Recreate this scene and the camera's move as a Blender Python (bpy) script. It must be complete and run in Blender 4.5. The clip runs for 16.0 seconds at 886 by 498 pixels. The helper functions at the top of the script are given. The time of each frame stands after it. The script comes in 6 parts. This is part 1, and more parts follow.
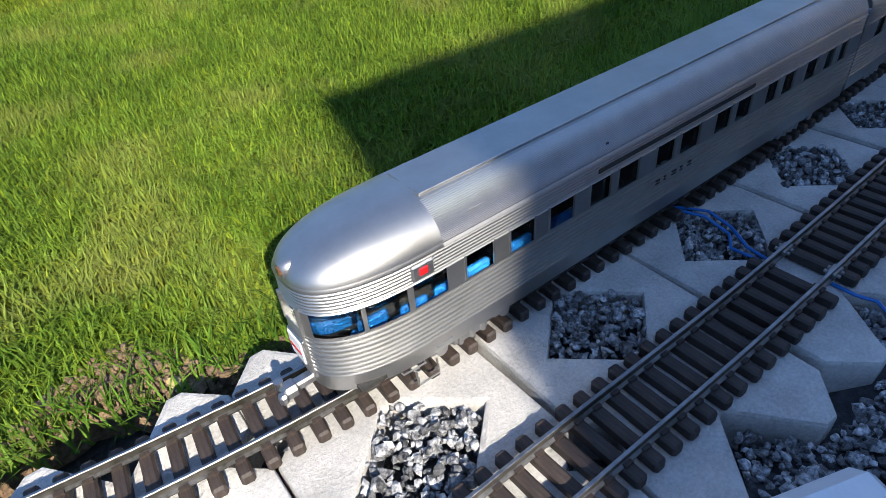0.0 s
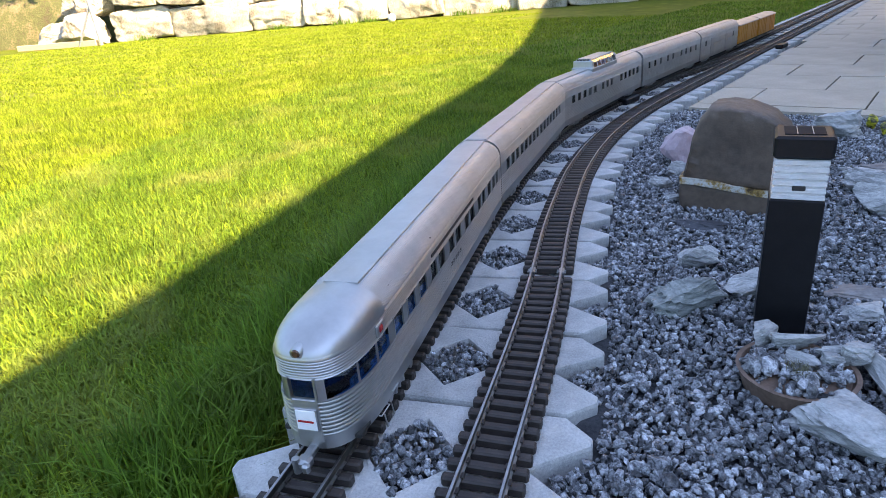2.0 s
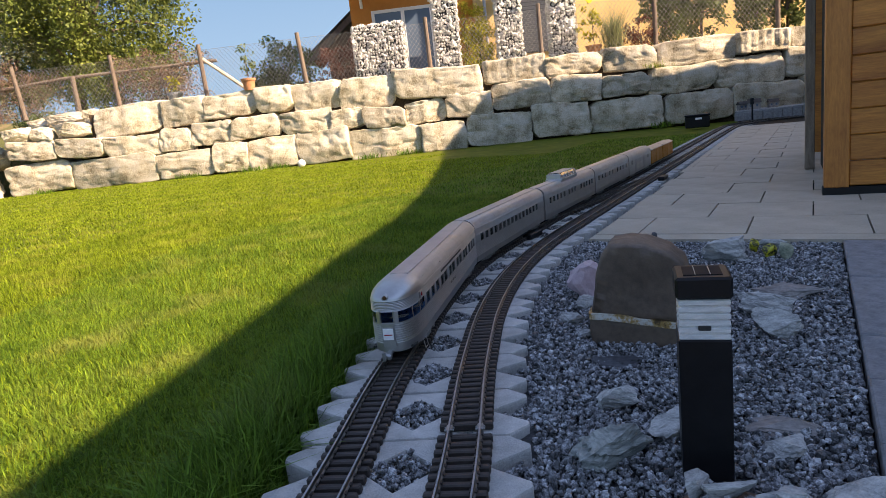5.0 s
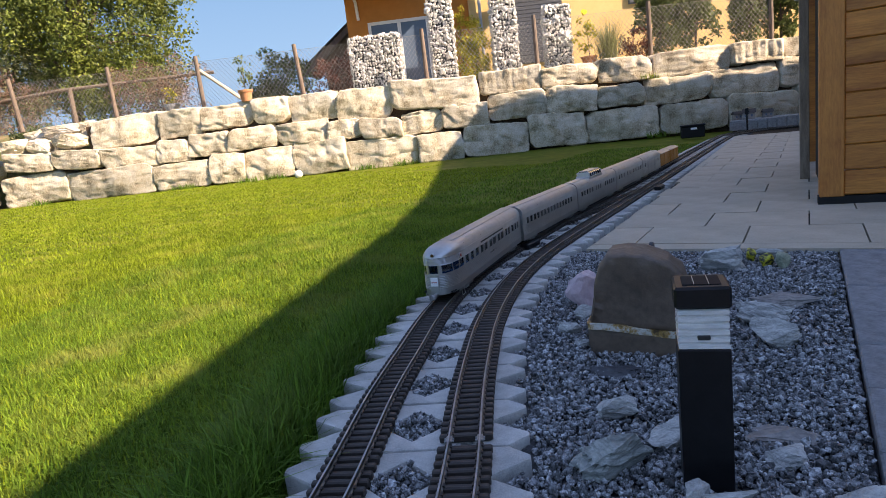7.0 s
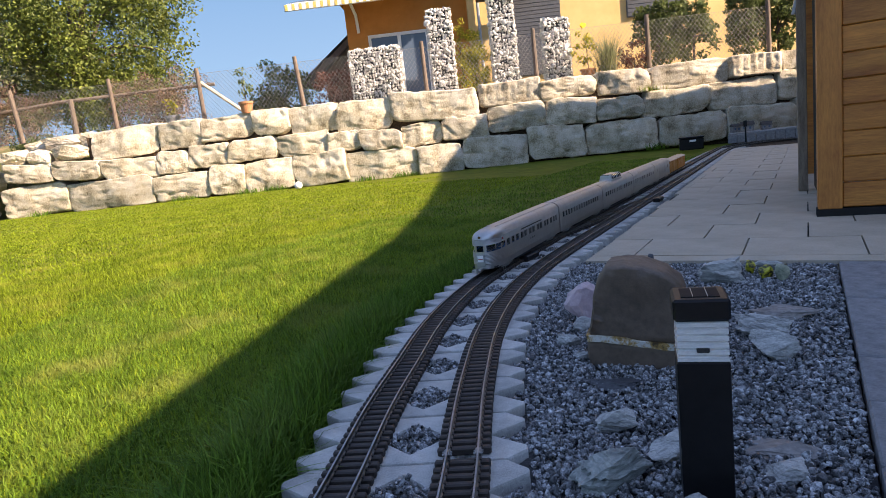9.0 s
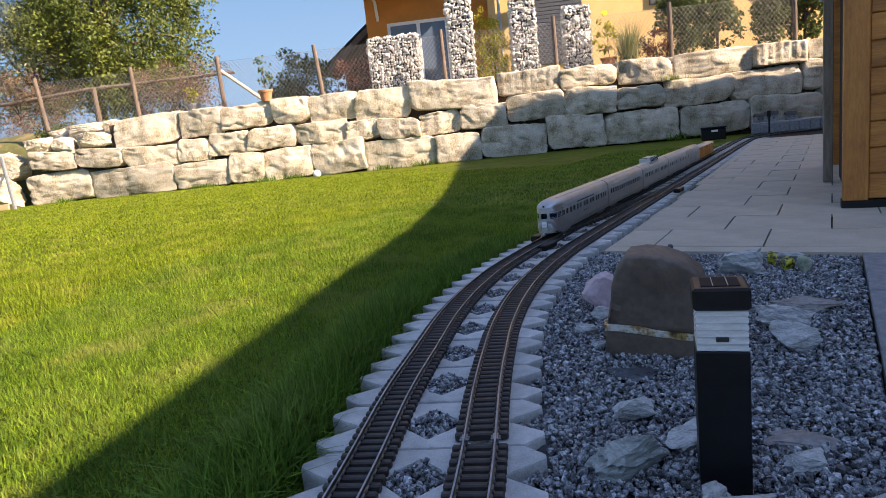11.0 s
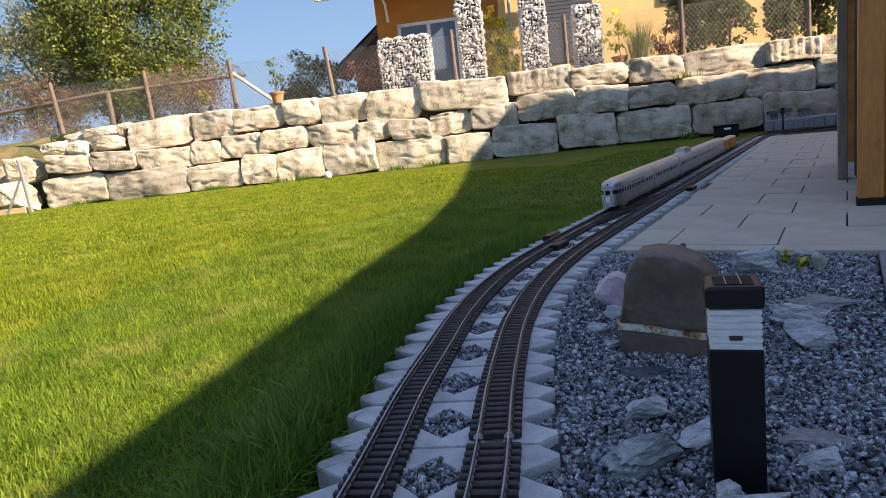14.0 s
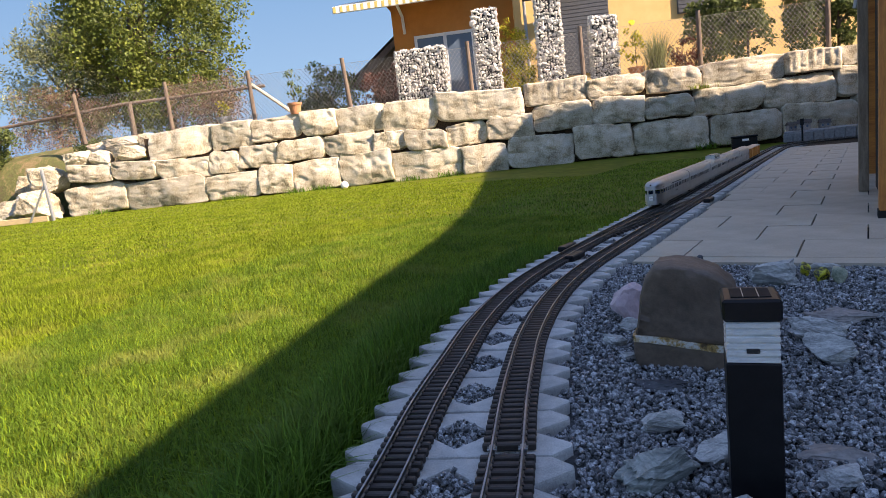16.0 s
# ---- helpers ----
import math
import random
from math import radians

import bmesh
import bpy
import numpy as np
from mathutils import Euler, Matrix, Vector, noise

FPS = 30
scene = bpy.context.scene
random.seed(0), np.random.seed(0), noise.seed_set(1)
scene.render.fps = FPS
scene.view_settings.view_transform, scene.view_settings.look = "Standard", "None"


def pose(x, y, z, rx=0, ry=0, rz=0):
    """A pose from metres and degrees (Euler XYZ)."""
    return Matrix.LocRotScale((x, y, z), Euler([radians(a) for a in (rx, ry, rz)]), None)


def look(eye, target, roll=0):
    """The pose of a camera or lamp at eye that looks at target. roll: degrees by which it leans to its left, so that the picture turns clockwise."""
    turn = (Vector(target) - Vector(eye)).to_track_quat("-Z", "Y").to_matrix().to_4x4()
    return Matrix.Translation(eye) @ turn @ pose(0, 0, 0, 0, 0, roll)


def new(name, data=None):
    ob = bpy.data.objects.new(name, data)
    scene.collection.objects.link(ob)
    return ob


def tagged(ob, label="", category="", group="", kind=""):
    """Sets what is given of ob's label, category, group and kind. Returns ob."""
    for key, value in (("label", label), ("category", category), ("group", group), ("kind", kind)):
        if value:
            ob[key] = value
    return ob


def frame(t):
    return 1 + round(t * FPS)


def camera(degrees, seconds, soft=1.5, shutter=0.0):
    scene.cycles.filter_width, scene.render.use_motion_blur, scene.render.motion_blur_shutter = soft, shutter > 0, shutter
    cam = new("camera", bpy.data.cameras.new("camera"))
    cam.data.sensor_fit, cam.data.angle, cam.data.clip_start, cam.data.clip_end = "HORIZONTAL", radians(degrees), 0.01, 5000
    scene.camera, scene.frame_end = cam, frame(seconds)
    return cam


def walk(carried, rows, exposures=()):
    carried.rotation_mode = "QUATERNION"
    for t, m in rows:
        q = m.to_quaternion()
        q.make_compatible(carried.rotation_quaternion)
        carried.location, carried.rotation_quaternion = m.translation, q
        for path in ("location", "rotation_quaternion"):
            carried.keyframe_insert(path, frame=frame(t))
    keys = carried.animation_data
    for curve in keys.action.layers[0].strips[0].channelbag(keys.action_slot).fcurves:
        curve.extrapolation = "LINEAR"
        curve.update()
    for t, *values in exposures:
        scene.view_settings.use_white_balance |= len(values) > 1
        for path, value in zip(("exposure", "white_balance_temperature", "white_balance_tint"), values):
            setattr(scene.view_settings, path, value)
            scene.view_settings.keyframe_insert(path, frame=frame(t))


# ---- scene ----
cam = camera(71.0, 16.0, soft=0.6)
# seconds, x, y, z, yaw, pitch, lean to the right
ROWS = [
    (0.0, 0.1125, -0.2724, 0.4023, 75.22, -38.49, 5.62),
    (0.5, 0.0748, -0.2025, 0.401, 62.47, -36.21, 4.29),
    (1.0, 0.0472, -0.1355, 0.414, 53.55, -30.76, 5.99),
    (1.5, 0.0335, -0.0884, 0.4207, 46.65, -25.87, 5.8),
    (2.0, 0.0169, -0.0574, 0.4345, 40.48, -22.68, 5.11),
    (2.5, 0.0077, -0.0227, 0.4357, 35.93, -20.08, 4.86),
    (3.0, 0.0076, -0.0077, 0.4373, 33.47, -18.19, 4.71),
    (3.5, 0.0036, -0.0077, 0.4396, 33.55, -16.21, 5.68),
    (4.0, 0.0021, -0.0016, 0.447, 32.87, -13.93, 6.27),
    (4.5, 0.0016, 0.0008, 0.449, 31.86, -11.98, 6.24),
    (7.0, -0.0007, -0.0027, 0.4506, 31.09, -10.41, 6.48),
    (7.5, -0.0001, -0.0025, 0.4514, 30.74, -9.89, 6.38),
    (8.0, 0.0027, 0.003, 0.4522, 30.32, -9.76, 6.67),
    (8.5, 0.0015, 0.0012, 0.4487, 30.7, -9.69, 6.21),
    (9.0, -0.0, 0.0, 0.4505, 30.93, -9.37, 6.37),
    (11.5, 0.0003, -0.0084, 0.4485, 33.03, -10.18, 6.32),
    (12.0, 0.0022, -0.0069, 0.4516, 33.04, -9.9, 6.84),
    (12.5, 0.0042, -0.0093, 0.448, 33.38, -9.94, 6.37),
    (13.0, 0.0019, -0.0123, 0.4475, 33.57, -10.42, 6.31),
    (13.5, 0.001, -0.0127, 0.4497, 33.54, -10.44, 6.37),
    (14.0, 0.0019, -0.014, 0.4499, 33.67, -10.03, 6.62),
    (14.5, 0.0031, -0.015, 0.4499, 34.06, -9.84, 6.62),
    (15.0, 0.0018, -0.0176, 0.4492, 34.26, -9.7, 6.4),
    (15.5, 0.0007, -0.0185, 0.4491, 34.45, -9.21, 6.42),
    (16.0, 0.0037, -0.0161, 0.4504, 34.97, -8.93, 6.49),
]


def eye_pose(x, y, z, yaw, pitch, lean):
    return pose(x, y, z, 0, 0, yaw) @ pose(0, 0, 0, 90 + pitch) @ pose(0, 0, 0, 0, 0, -lean)


EXPOSURES = [(0.0, 1.55, 6600, 11), (0.5, 2.15, 6850, 13), (1.0, 2.8, 7650, 16), (1.5, 3.02, 8250, 18), (2.0, 3.05, 8800, 19), (2.5, 2.65, 9400, 18), (3.0, 2.25, 9600, 20), (3.5, 2.0, 9500, 20), (4.5, 1.95, 9150, 20), (7.0, 2.0, 8250, 20), (16.0, 1.87, 8150, 20)]
walk(cam, [(q[0], eye_pose(*q[1:])) for q in ROWS], EXPOSURES)

# ---- daylight ----
SUN_AZ, SUN_EL = radians(84.0), math.atan(0.70)   # azimuth clockwise from +y
world = bpy.data.worlds.new("sky")
scene.world = world
world.use_nodes = True
wn = world.node_tree
sky = wn.nodes.new("ShaderNodeTexSky")
sky.sky_type, sky.sun_disc = "NISHITA", False
sky.sun_elevation, sky.sun_rotation = SUN_EL, SUN_AZ
sky.altitude = 2500
sky.air_density, sky.dust_density, sky.ozone_density = 0.8, 0.0, 2.6
wn.links.new(sky.outputs[0], wn.nodes["Background"].inputs[0])
wn.nodes["Background"].inputs[1].default_value = 0.15
lamp = bpy.data.lights.new("sun", "SUN")
lamp.energy, lamp.angle, lamp.color = 3.5, radians(0.55), (1.0, 0.93, 0.82)
sun = new("sun", lamp)
to_sun = Vector((math.sin(SUN_AZ) * math.cos(SUN_EL), math.cos(SUN_AZ) * math.cos(SUN_EL), math.sin(SUN_EL)))
sun.matrix_world = look(to_sun * 40, (0, 0, 0))


# ---- materials ----
def surface(name, a, b, scale=20.0, rough=0.7, bump=0.0, metal=0.0, fine=None, island=0.0, object_random=0.0, spread=(0.35, 0.65), tint=None,
            stretch=(1, 1, 1), coords="Object", bump_scale=None, rough_b=None, specular=0.5):
    """Two colours mixed by noise at two scales, with a bump; island and object_random vary the value from piece to piece."""
    m = bpy.data.materials.new(name)
    m.use_nodes = True
    t = m.node_tree
    N, L = t.nodes, t.links
    bsdf = N["Principled BSDF"]
    tc = N.new("ShaderNodeTexCoord")
    mp = N.new("ShaderNodeMapping")
    mp.inputs["Scale"].default_value = stretch
    L.new(tc.outputs[coords], mp.inputs[0])
    n1 = N.new("ShaderNodeTexNoise")
    n1.inputs["Scale"].default_value, n1.inputs["Detail"].default_value, n1.inputs["Roughness"].default_value = scale, 5, 0.6
    n2 = N.new("ShaderNodeTexNoise")
    n2.inputs["Scale"].default_value, n2.inputs["Detail"].default_value, n2.inputs["Roughness"].default_value = fine or scale * 7, 4, 0.7
    L.new(mp.outputs[0], n1.inputs["Vector"])
    L.new(mp.outputs[0], n2.inputs["Vector"])
    add = N.new("ShaderNodeMath")
    add.operation = "ADD"
    half1, half2 = N.new("ShaderNodeMath"), N.new("ShaderNodeMath")
    for h, n, k in ((half1, n1, 0.6), (half2, n2, 0.4)):
        h.operation = "MULTIPLY"
        h.inputs[1].default_value = k
        L.new(n.outputs["Fac"], h.inputs[0])
    L.new(half1.outputs[0], add.inputs[0])
    L.new(half2.outputs[0], add.inputs[1])
    ramp = N.new("ShaderNodeValToRGB")
    e = ramp.color_ramp.elements
    e[0].position, e[1].position = spread
    e[0].color, e[1].color = (*a, 1), (*b, 1)
    if tint:
        x = e.new((spread[0] + spread[1]) / 2)
        x.color = (*tint, 1)
    L.new(add.outputs[0], ramp.inputs[0])
    colour = ramp.outputs[0]
    for amount, node, out in ((island, "ShaderNodeNewGeometry", "Random Per Island"), (object_random, "ShaderNodeObjectInfo", "Random")):
        if amount:
            g = N.new(node)
            rng = N.new("ShaderNodeMapRange")
            rng.inputs["To Min"].default_value, rng.inputs["To Max"].default_value = 1 - amount, 1 + amount
            L.new(g.outputs[out], rng.inputs[0])
            hsv = N.new("ShaderNodeHueSaturation")
            L.new(rng.outputs[0], hsv.inputs["Value"])
            L.new(colour, hsv.inputs["Color"])
            colour = hsv.outputs[0]
    L.new(colour, bsdf.inputs["Base Color"])
    bsdf.inputs["Metallic"].default_value = metal
    bsdf.inputs["Specular IOR Level"].default_value = specular
    if rough_b is None:
        bsdf.inputs["Roughness"].default_value = rough
    else:
        rr = N.new("ShaderNodeMapRange")
        rr.inputs["From Min"].default_value, rr.inputs["From Max"].default_value = 0.35, 0.65
        rr.inputs["To Min"].default_value, rr.inputs["To Max"].default_value = rough, rough_b
        L.new(n2.outputs["Fac"], rr.inputs[0])
        L.new(rr.outputs[0], bsdf.inputs["Roughness"])
    if bump:
        b_ = N.new("ShaderNodeBump")
        b_.inputs["Strength"].default_value = 0.8
        b_.inputs["Distance"].default_value = bump
        L.new(add.outputs[0], b_.inputs["Height"])
        L.new(b_.outputs[0], bsdf.inputs["Normal"])
    return m


def plain(name, c, rough=0.5, metal=0.0, emit=0.0):
    m = bpy.data.materials.new(name)
    m.use_nodes = True
    b = m.node_tree.nodes["Principled BSDF"]
    b.inputs["Base Color"].default_value = (*c, 1)
    b.inputs["Roughness"].default_value, b.inputs["Metallic"].default_value = rough, metal
    if emit:
        b.inputs["Emission Color"].default_value, b.inputs["Emission Strength"].default_value = (*c, 1), emit
    return m


def glass(name, c=(0.9, 0.95, 1.0), rough=0.03):
    m = plain(name, c, rough)
    b = m.node_tree.nodes["Principled BSDF"]
    b.inputs["Transmission Weight"].default_value, b.inputs["IOR"].default_value = 1.0, 1.3
    return m


def grass_material(name, dark, light, dry, coords="Object"):
    m = surface(name, dark, light, 2.2, 0.6, 0.0, fine=9.0, island=0.5, spread=(0.3, 0.7), specular=0.12)
    t = m.node_tree
    N, L = t.nodes, t.links
    b = N["Principled BSDF"]
    src = b.inputs["Base Color"].links[0].from_socket
    tc = N.new("ShaderNodeTexCoord")
    n = N.new("ShaderNodeTexNoise")
    n.inputs["Scale"].default_value, n.inputs["Detail"].default_value = 5.0, 6
    L.new(tc.outputs["Object"], n.inputs["Vector"])
    rr = N.new("ShaderNodeMapRange")
    rr.inputs["From Min"].default_value, rr.inputs["From Max"].default_value = 0.5, 0.75
    rr.inputs["To Max"].default_value = 0.55
    L.new(n.outputs["Fac"], rr.inputs[0])
    mx = N.new("ShaderNodeMixRGB")
    mx.inputs["Color2"].default_value = (*dry, 1)
    L.new(rr.outputs[0], mx.inputs["Fac"])
    L.new(src, mx.inputs["Color1"])
    L.new(mx.outputs[0], b.inputs["Base Color"])
    tr = N.new("ShaderNodeBsdfTranslucent")
    sh = N.new("ShaderNodeMixShader")
    sh.inputs[0].default_value = 0.35
    L.new(mx.outputs[0], tr.inputs["Color"])
    L.new(b.outputs[0], sh.inputs[1])
    L.new(tr.outputs[0], sh.inputs[2])
    L.new(sh.outputs[0], N["Material Output"].inputs["Surface"])
    return m


M_LAWN = grass_material("lawn", (0.105, 0.150, 0.010), (0.22, 0.265, 0.02), (0.30, 0.285, 0.045))
M_BLADE = grass_material("grass_blade", (0.105, 0.165, 0.012), (0.25, 0.315, 0.026), (0.37, 0.35, 0.07))
M_GREEN = grass_material("green_grass_blade", (0.060, 0.130, 0.012), (0.20, 0.30, 0.035), (0.36, 0.36, 0.10))
M_TUFT = grass_material("long_grass", (0.045, 0.115, 0.012), (0.14, 0.25, 0.030), (0.2, 0.24, 0.06))
M_SOIL = surface("soil", (0.035, 0.02, 0.012), (0.13, 0.08, 0.045), 30, 0.95, 0.02)
M_CONCRETE = surface("paver_concrete", (0.30, 0.295, 0.28), (0.60, 0.585, 0.555), 16, 0.9, 0.006, fine=340, object_random=0.12, spread=(0.34, 0.60))
M_GRAVEL = surface("grey_gravel", (0.045, 0.047, 0.052), (0.52, 0.53, 0.54), 110, 0.65, 0.002, fine=420, island=0.75, spread=(0.42, 0.66))
# shade in the gaps between loose stones is put into this dark colour
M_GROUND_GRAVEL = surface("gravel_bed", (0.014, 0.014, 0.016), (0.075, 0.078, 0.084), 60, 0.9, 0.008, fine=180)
M_TIE = surface("brown_sleeper", (0.018, 0.012, 0.010), (0.060, 0.044, 0.036), 30, 0.6, 0.0006, fine=300, object_random=0.15, stretch=(14, 1.6, 4))
M_RAIL = surface("tarnished_brass_rail", (0.07, 0.066, 0.050), (0.22, 0.21, 0.20), 30, 0.38, 0.0002, metal=0.9, fine=220, rough_b=0.6)
M_RAILTOP = surface("bright_rail_head", (0.20, 0.20, 0.20), (0.42, 0.42, 0.42), 40, 0.28, 0.0, metal=1.0, fine=300, rough_b=0.45)
M_LIME = surface("limestone", (0.17, 0.125, 0.07), (0.63, 0.575, 0.485), 3.4, 0.9, 0.035, fine=46, object_random=0.15, spread=(0.35, 0.62), tint=(0.47, 0.405, 0.30))
M_PATIO = surface("patio_slab", (0.37, 0.31, 0.235), (0.55, 0.47, 0.365), 5, 0.85, 0.0006, fine=140, object_random=0.03)
M_KERB = surface("dark_paving", (0.13, 0.13, 0.135), (0.27, 0.27, 0.275), 30, 0.85, 0.002, fine=150, object_random=0.08)
M_SHED = surface("brown_shed_board", (0.30, 0.085, 0.012), (0.66, 0.25, 0.045), 1.6, 0.5, 0.003, fine=18, object_random=0.14, stretch=(1.0, 6, 9))
M_SHEDPOST = surface("brown_shed_post", (0.32, 0.09, 0.013), (0.68, 0.26, 0.05), 1.6, 0.5, 0.002, fine=18, stretch=(6, 6, 1.0))
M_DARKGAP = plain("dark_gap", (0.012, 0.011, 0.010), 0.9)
M_STEEL = surface("brushed_aluminium", (0.42, 0.42, 0.41), (0.52, 0.52, 0.505), 14, 0.43, 0.0, metal=1.0, fine=60)
M_STEELDULL = surface("dull_aluminium", (0.34, 0.34, 0.34), (0.50, 0.50, 0.50), 20, 0.36, 0.0, metal=1.0, fine=200, rough_b=0.5)
M_BLACK = surface("black_plastic", (0.004, 0.004, 0.005), (0.009, 0.009, 0.010), 40, 0.45, 0.0, fine=300, specular=0.25)
M_UNDER = surface("underframe", (0.012, 0.012, 0.012), (0.04, 0.038, 0.035), 60, 0.7, 0.0)
M_WINDOW = glass("tinted_glass", (0.55, 0.6, 0.62))
M_BLUE = surface("blue_seat", (0.0, 0.11, 0.40), (0.008, 0.19, 0.55), 60, 0.5, 0.0)
M_RED = plain("red_lens", (0.40, 0.012, 0.015), 0.25)
M_WHITE = surface("white_paint", (0.72, 0.72, 0.72), (0.82, 0.82, 0.82), 60, 0.5)
M_ORANGE = surface("orange_paint", (0.55, 0.20, 0.015), (0.66, 0.26, 0.02), 60, 0.45)


# ---- mesh helpers ----
def to_object(name, bm, material, parent=None, smooth=False):
    me = bpy.data.meshes.new(name)
    bm.normal_update()
    bm.to_mesh(me)
    bm.free()
    me.materials.append(material)
    if smooth:
        me.shade_smooth()
    ob = new(name, me)
    if parent:
        ob.parent = parent
    return ob


def part(name, bm, material, parent, label="", smooth=False):
    ob = to_object(name, bm, material, parent, smooth)
    if label:
        ob["label"] = label
    return ob


def share(name, mesh, parent, m):
    ob = new(name, mesh)
    ob.parent = parent
    ob.matrix_basis = m
    return ob


def thing(name, m, label="", category="", group="", kind=""):
    ob = new(name)
    ob.empty_display_size = 0.05
    ob.matrix_basis = m
    return tagged(ob, label, category, group, kind)


def add_box(bm, x0, x1, y0, y1, z0, z1, bevel=0.0, m=None):
    vs = [bm.verts.new(v) for v in ((x0, y0, z0), (x1, y0, z0), (x1, y1, z0), (x0, y1, z0), (x0, y0, z1), (x1, y0, z1), (x1, y1, z1), (x0, y1, z1))]
    fs = [bm.faces.new([vs[i] for i in q]) for q in ((3, 2, 1, 0), (4, 5, 6, 7), (0, 1, 5, 4), (1, 2, 6, 5), (2, 3, 7, 6), (3, 0, 4, 7))]
    out = vs
    if bevel:
        edges = list({e for f in fs for e in f.edges})
        r = bmesh.ops.bevel(bm, geom=edges, offset=bevel, segments=1, affect="EDGES", profile=0.5)
        out = list({v for f in r["faces"] for v in f.verts} | {v for v in vs if v.is_valid})
    if m is not None:
        bmesh.ops.transform(bm, matrix=m, verts=[v for v in out if v.is_valid])
    return out


def box(x0, x1, y0, y1, z0, z1, bevel=0.0, m=None):
    bm = bmesh.new()
    add_box(bm, x0, x1, y0, y1, z0, z1, bevel, m)
    return bm


def add_tube(bm, pts, r, n=8, cap=True):
    """A tube along points; r is a radius or one radius a point."""
    pts = [Vector(p) for p in pts]
    rs = r if isinstance(r, (list, tuple)) else [r] * len(pts)
    rings = []
    for i, p in enumerate(pts):
        d = (pts[min(i + 1, len(pts) - 1)] - pts[max(i - 1, 0)]).normalized()
        a = d.orthogonal().normalized() if not rings else (last_a - last_a.project(d)).normalized()
        last_a = a
        b = d.cross(a)
        rings.append([bm.verts.new(p + rs[i] * (math.cos(2 * math.pi * k / n) * a + math.sin(2 * math.pi * k / n) * b)) for k in range(n)])
    for A, B in zip(rings, rings[1:]):
        for k in range(n):
            bm.faces.new((A[k], A[(k + 1) % n], B[(k + 1) % n], B[k]))
    if cap:
        bm.faces.new(rings[0][::-1])
        bm.faces.new(rings[-1])


def tube(pts, r, n=8, cap=True):
    bm = bmesh.new()
    add_tube(bm, pts, r, n, cap)
    return bm


def rock(size, seed, rough=0.25, cuts=2, boxy=0.0, layers=0.0):
    """An angular stone of the given size, base near z = 0."""
    rnd = random.Random(seed)
    bm = bmesh.new()
    bmesh.ops.create_icosphere(bm, subdivisions=cuts, radius=1.0)
    off = Vector((rnd.uniform(-50, 50), rnd.uniform(-50, 50), rnd.uniform(-50, 50)))
    planes = [(Vector((rnd.gauss(0, 1), rnd.gauss(0, 1), rnd.gauss(0, 1))).normalized(), rnd.uniform(0.45, 0.8)) for _ in range(15)]
    for v in bm.verts:
        p = v.co.copy()
        if boxy:
            k = max(abs(p.x), abs(p.y), abs(p.z))
            p = p.lerp(p / k, boxy)
        for nrm, d in planes:
            h = p.dot(nrm) - d - boxy * 0.3
            if h > 0:
                p -= nrm * h * 0.96
        p *= 1 + rough * noise.noise(p * 1.7 + off) + rough * 0.4 * noise.noise(p * 5 + off)
        if layers:
            p.x += layers * math.sin(p.z * 14 + 3 * noise.noise(p * 2 + off)) * 0.5
        v.co = p
    lo = [min(v.co[i] for v in bm.verts) for i in range(3)]
    hi = [max(v.co[i] for v in bm.verts) for i in range(3)]
    for v in bm.verts:
        v.co = Vector([(v.co[i] - (lo[i] + hi[i]) / 2) / (hi[i] - lo[i]) * size[i] for i in range(3)])
        v.co.z += size[2] / 2
    return bm


def crag(size, seed, layered=0.0, corners=16, cuts=3):
    """A broken stone: the hull of scattered corners, with chipped faces; base near z = 0."""
    rnd = random.Random(seed)
    bm = bmesh.new()
    for _ in range(corners):
        p = Vector((rnd.uniform(-1, 1), rnd.uniform(-1, 1), rnd.uniform(-1, 1)))
        k = max(abs(p.x), abs(p.y), abs(p.z))
        bm.verts.new(p / k * rnd.uniform(0.8, 1.0) if rnd.random() < 0.5 else p.normalized())
    r = bmesh.ops.convex_hull(bm, input=bm.verts)
    bmesh.ops.delete(bm, geom=[v for v in bm.verts if not v.link_faces], context="VERTS")
    for _ in range(cuts):
        bmesh.ops.subdivide_edges(bm, edges=[e for e in bm.edges if e.calc_length() > 0.16], cuts=1)
        bmesh.ops.triangulate(bm, faces=bm.faces)
    off = Vector((rnd.uniform(-50, 50), rnd.uniform(-50, 50), rnd.uniform(-50, 50)))
    for v in bm.verts:
        p = v.co.copy()
        p *= 1 + 0.10 * noise.noise(p * 2.1 + off) + 0.07 * noise.noise(p * 6 + off) + 0.03 * noise.noise(p * 15 + off)
        if layered:
            step = math.floor((p.z + 0.25 * p.x) * 5 + noise.noise(p * 1.5 + off))
            p.x *= 1 + layered * (noise.noise(Vector((step * 3.1, 0, 0)) + off))
            p.y *= 1 + layered * (noise.noise(Vector((0, step * 2.3, 0)) + off))
        v.co = p
    lo = [min(v.co[i] for v in bm.verts) for i in range(3)]
    hi = [max(v.co[i] for v in bm.verts) for i in range(3)]
    for v in bm.verts:
        v.co = Vector([(v.co[i] - (lo[i] + hi[i]) / 2) / (hi[i] - lo[i]) * size[i] for i in range(3)])
        v.co.z += size[2] / 2
    return bm


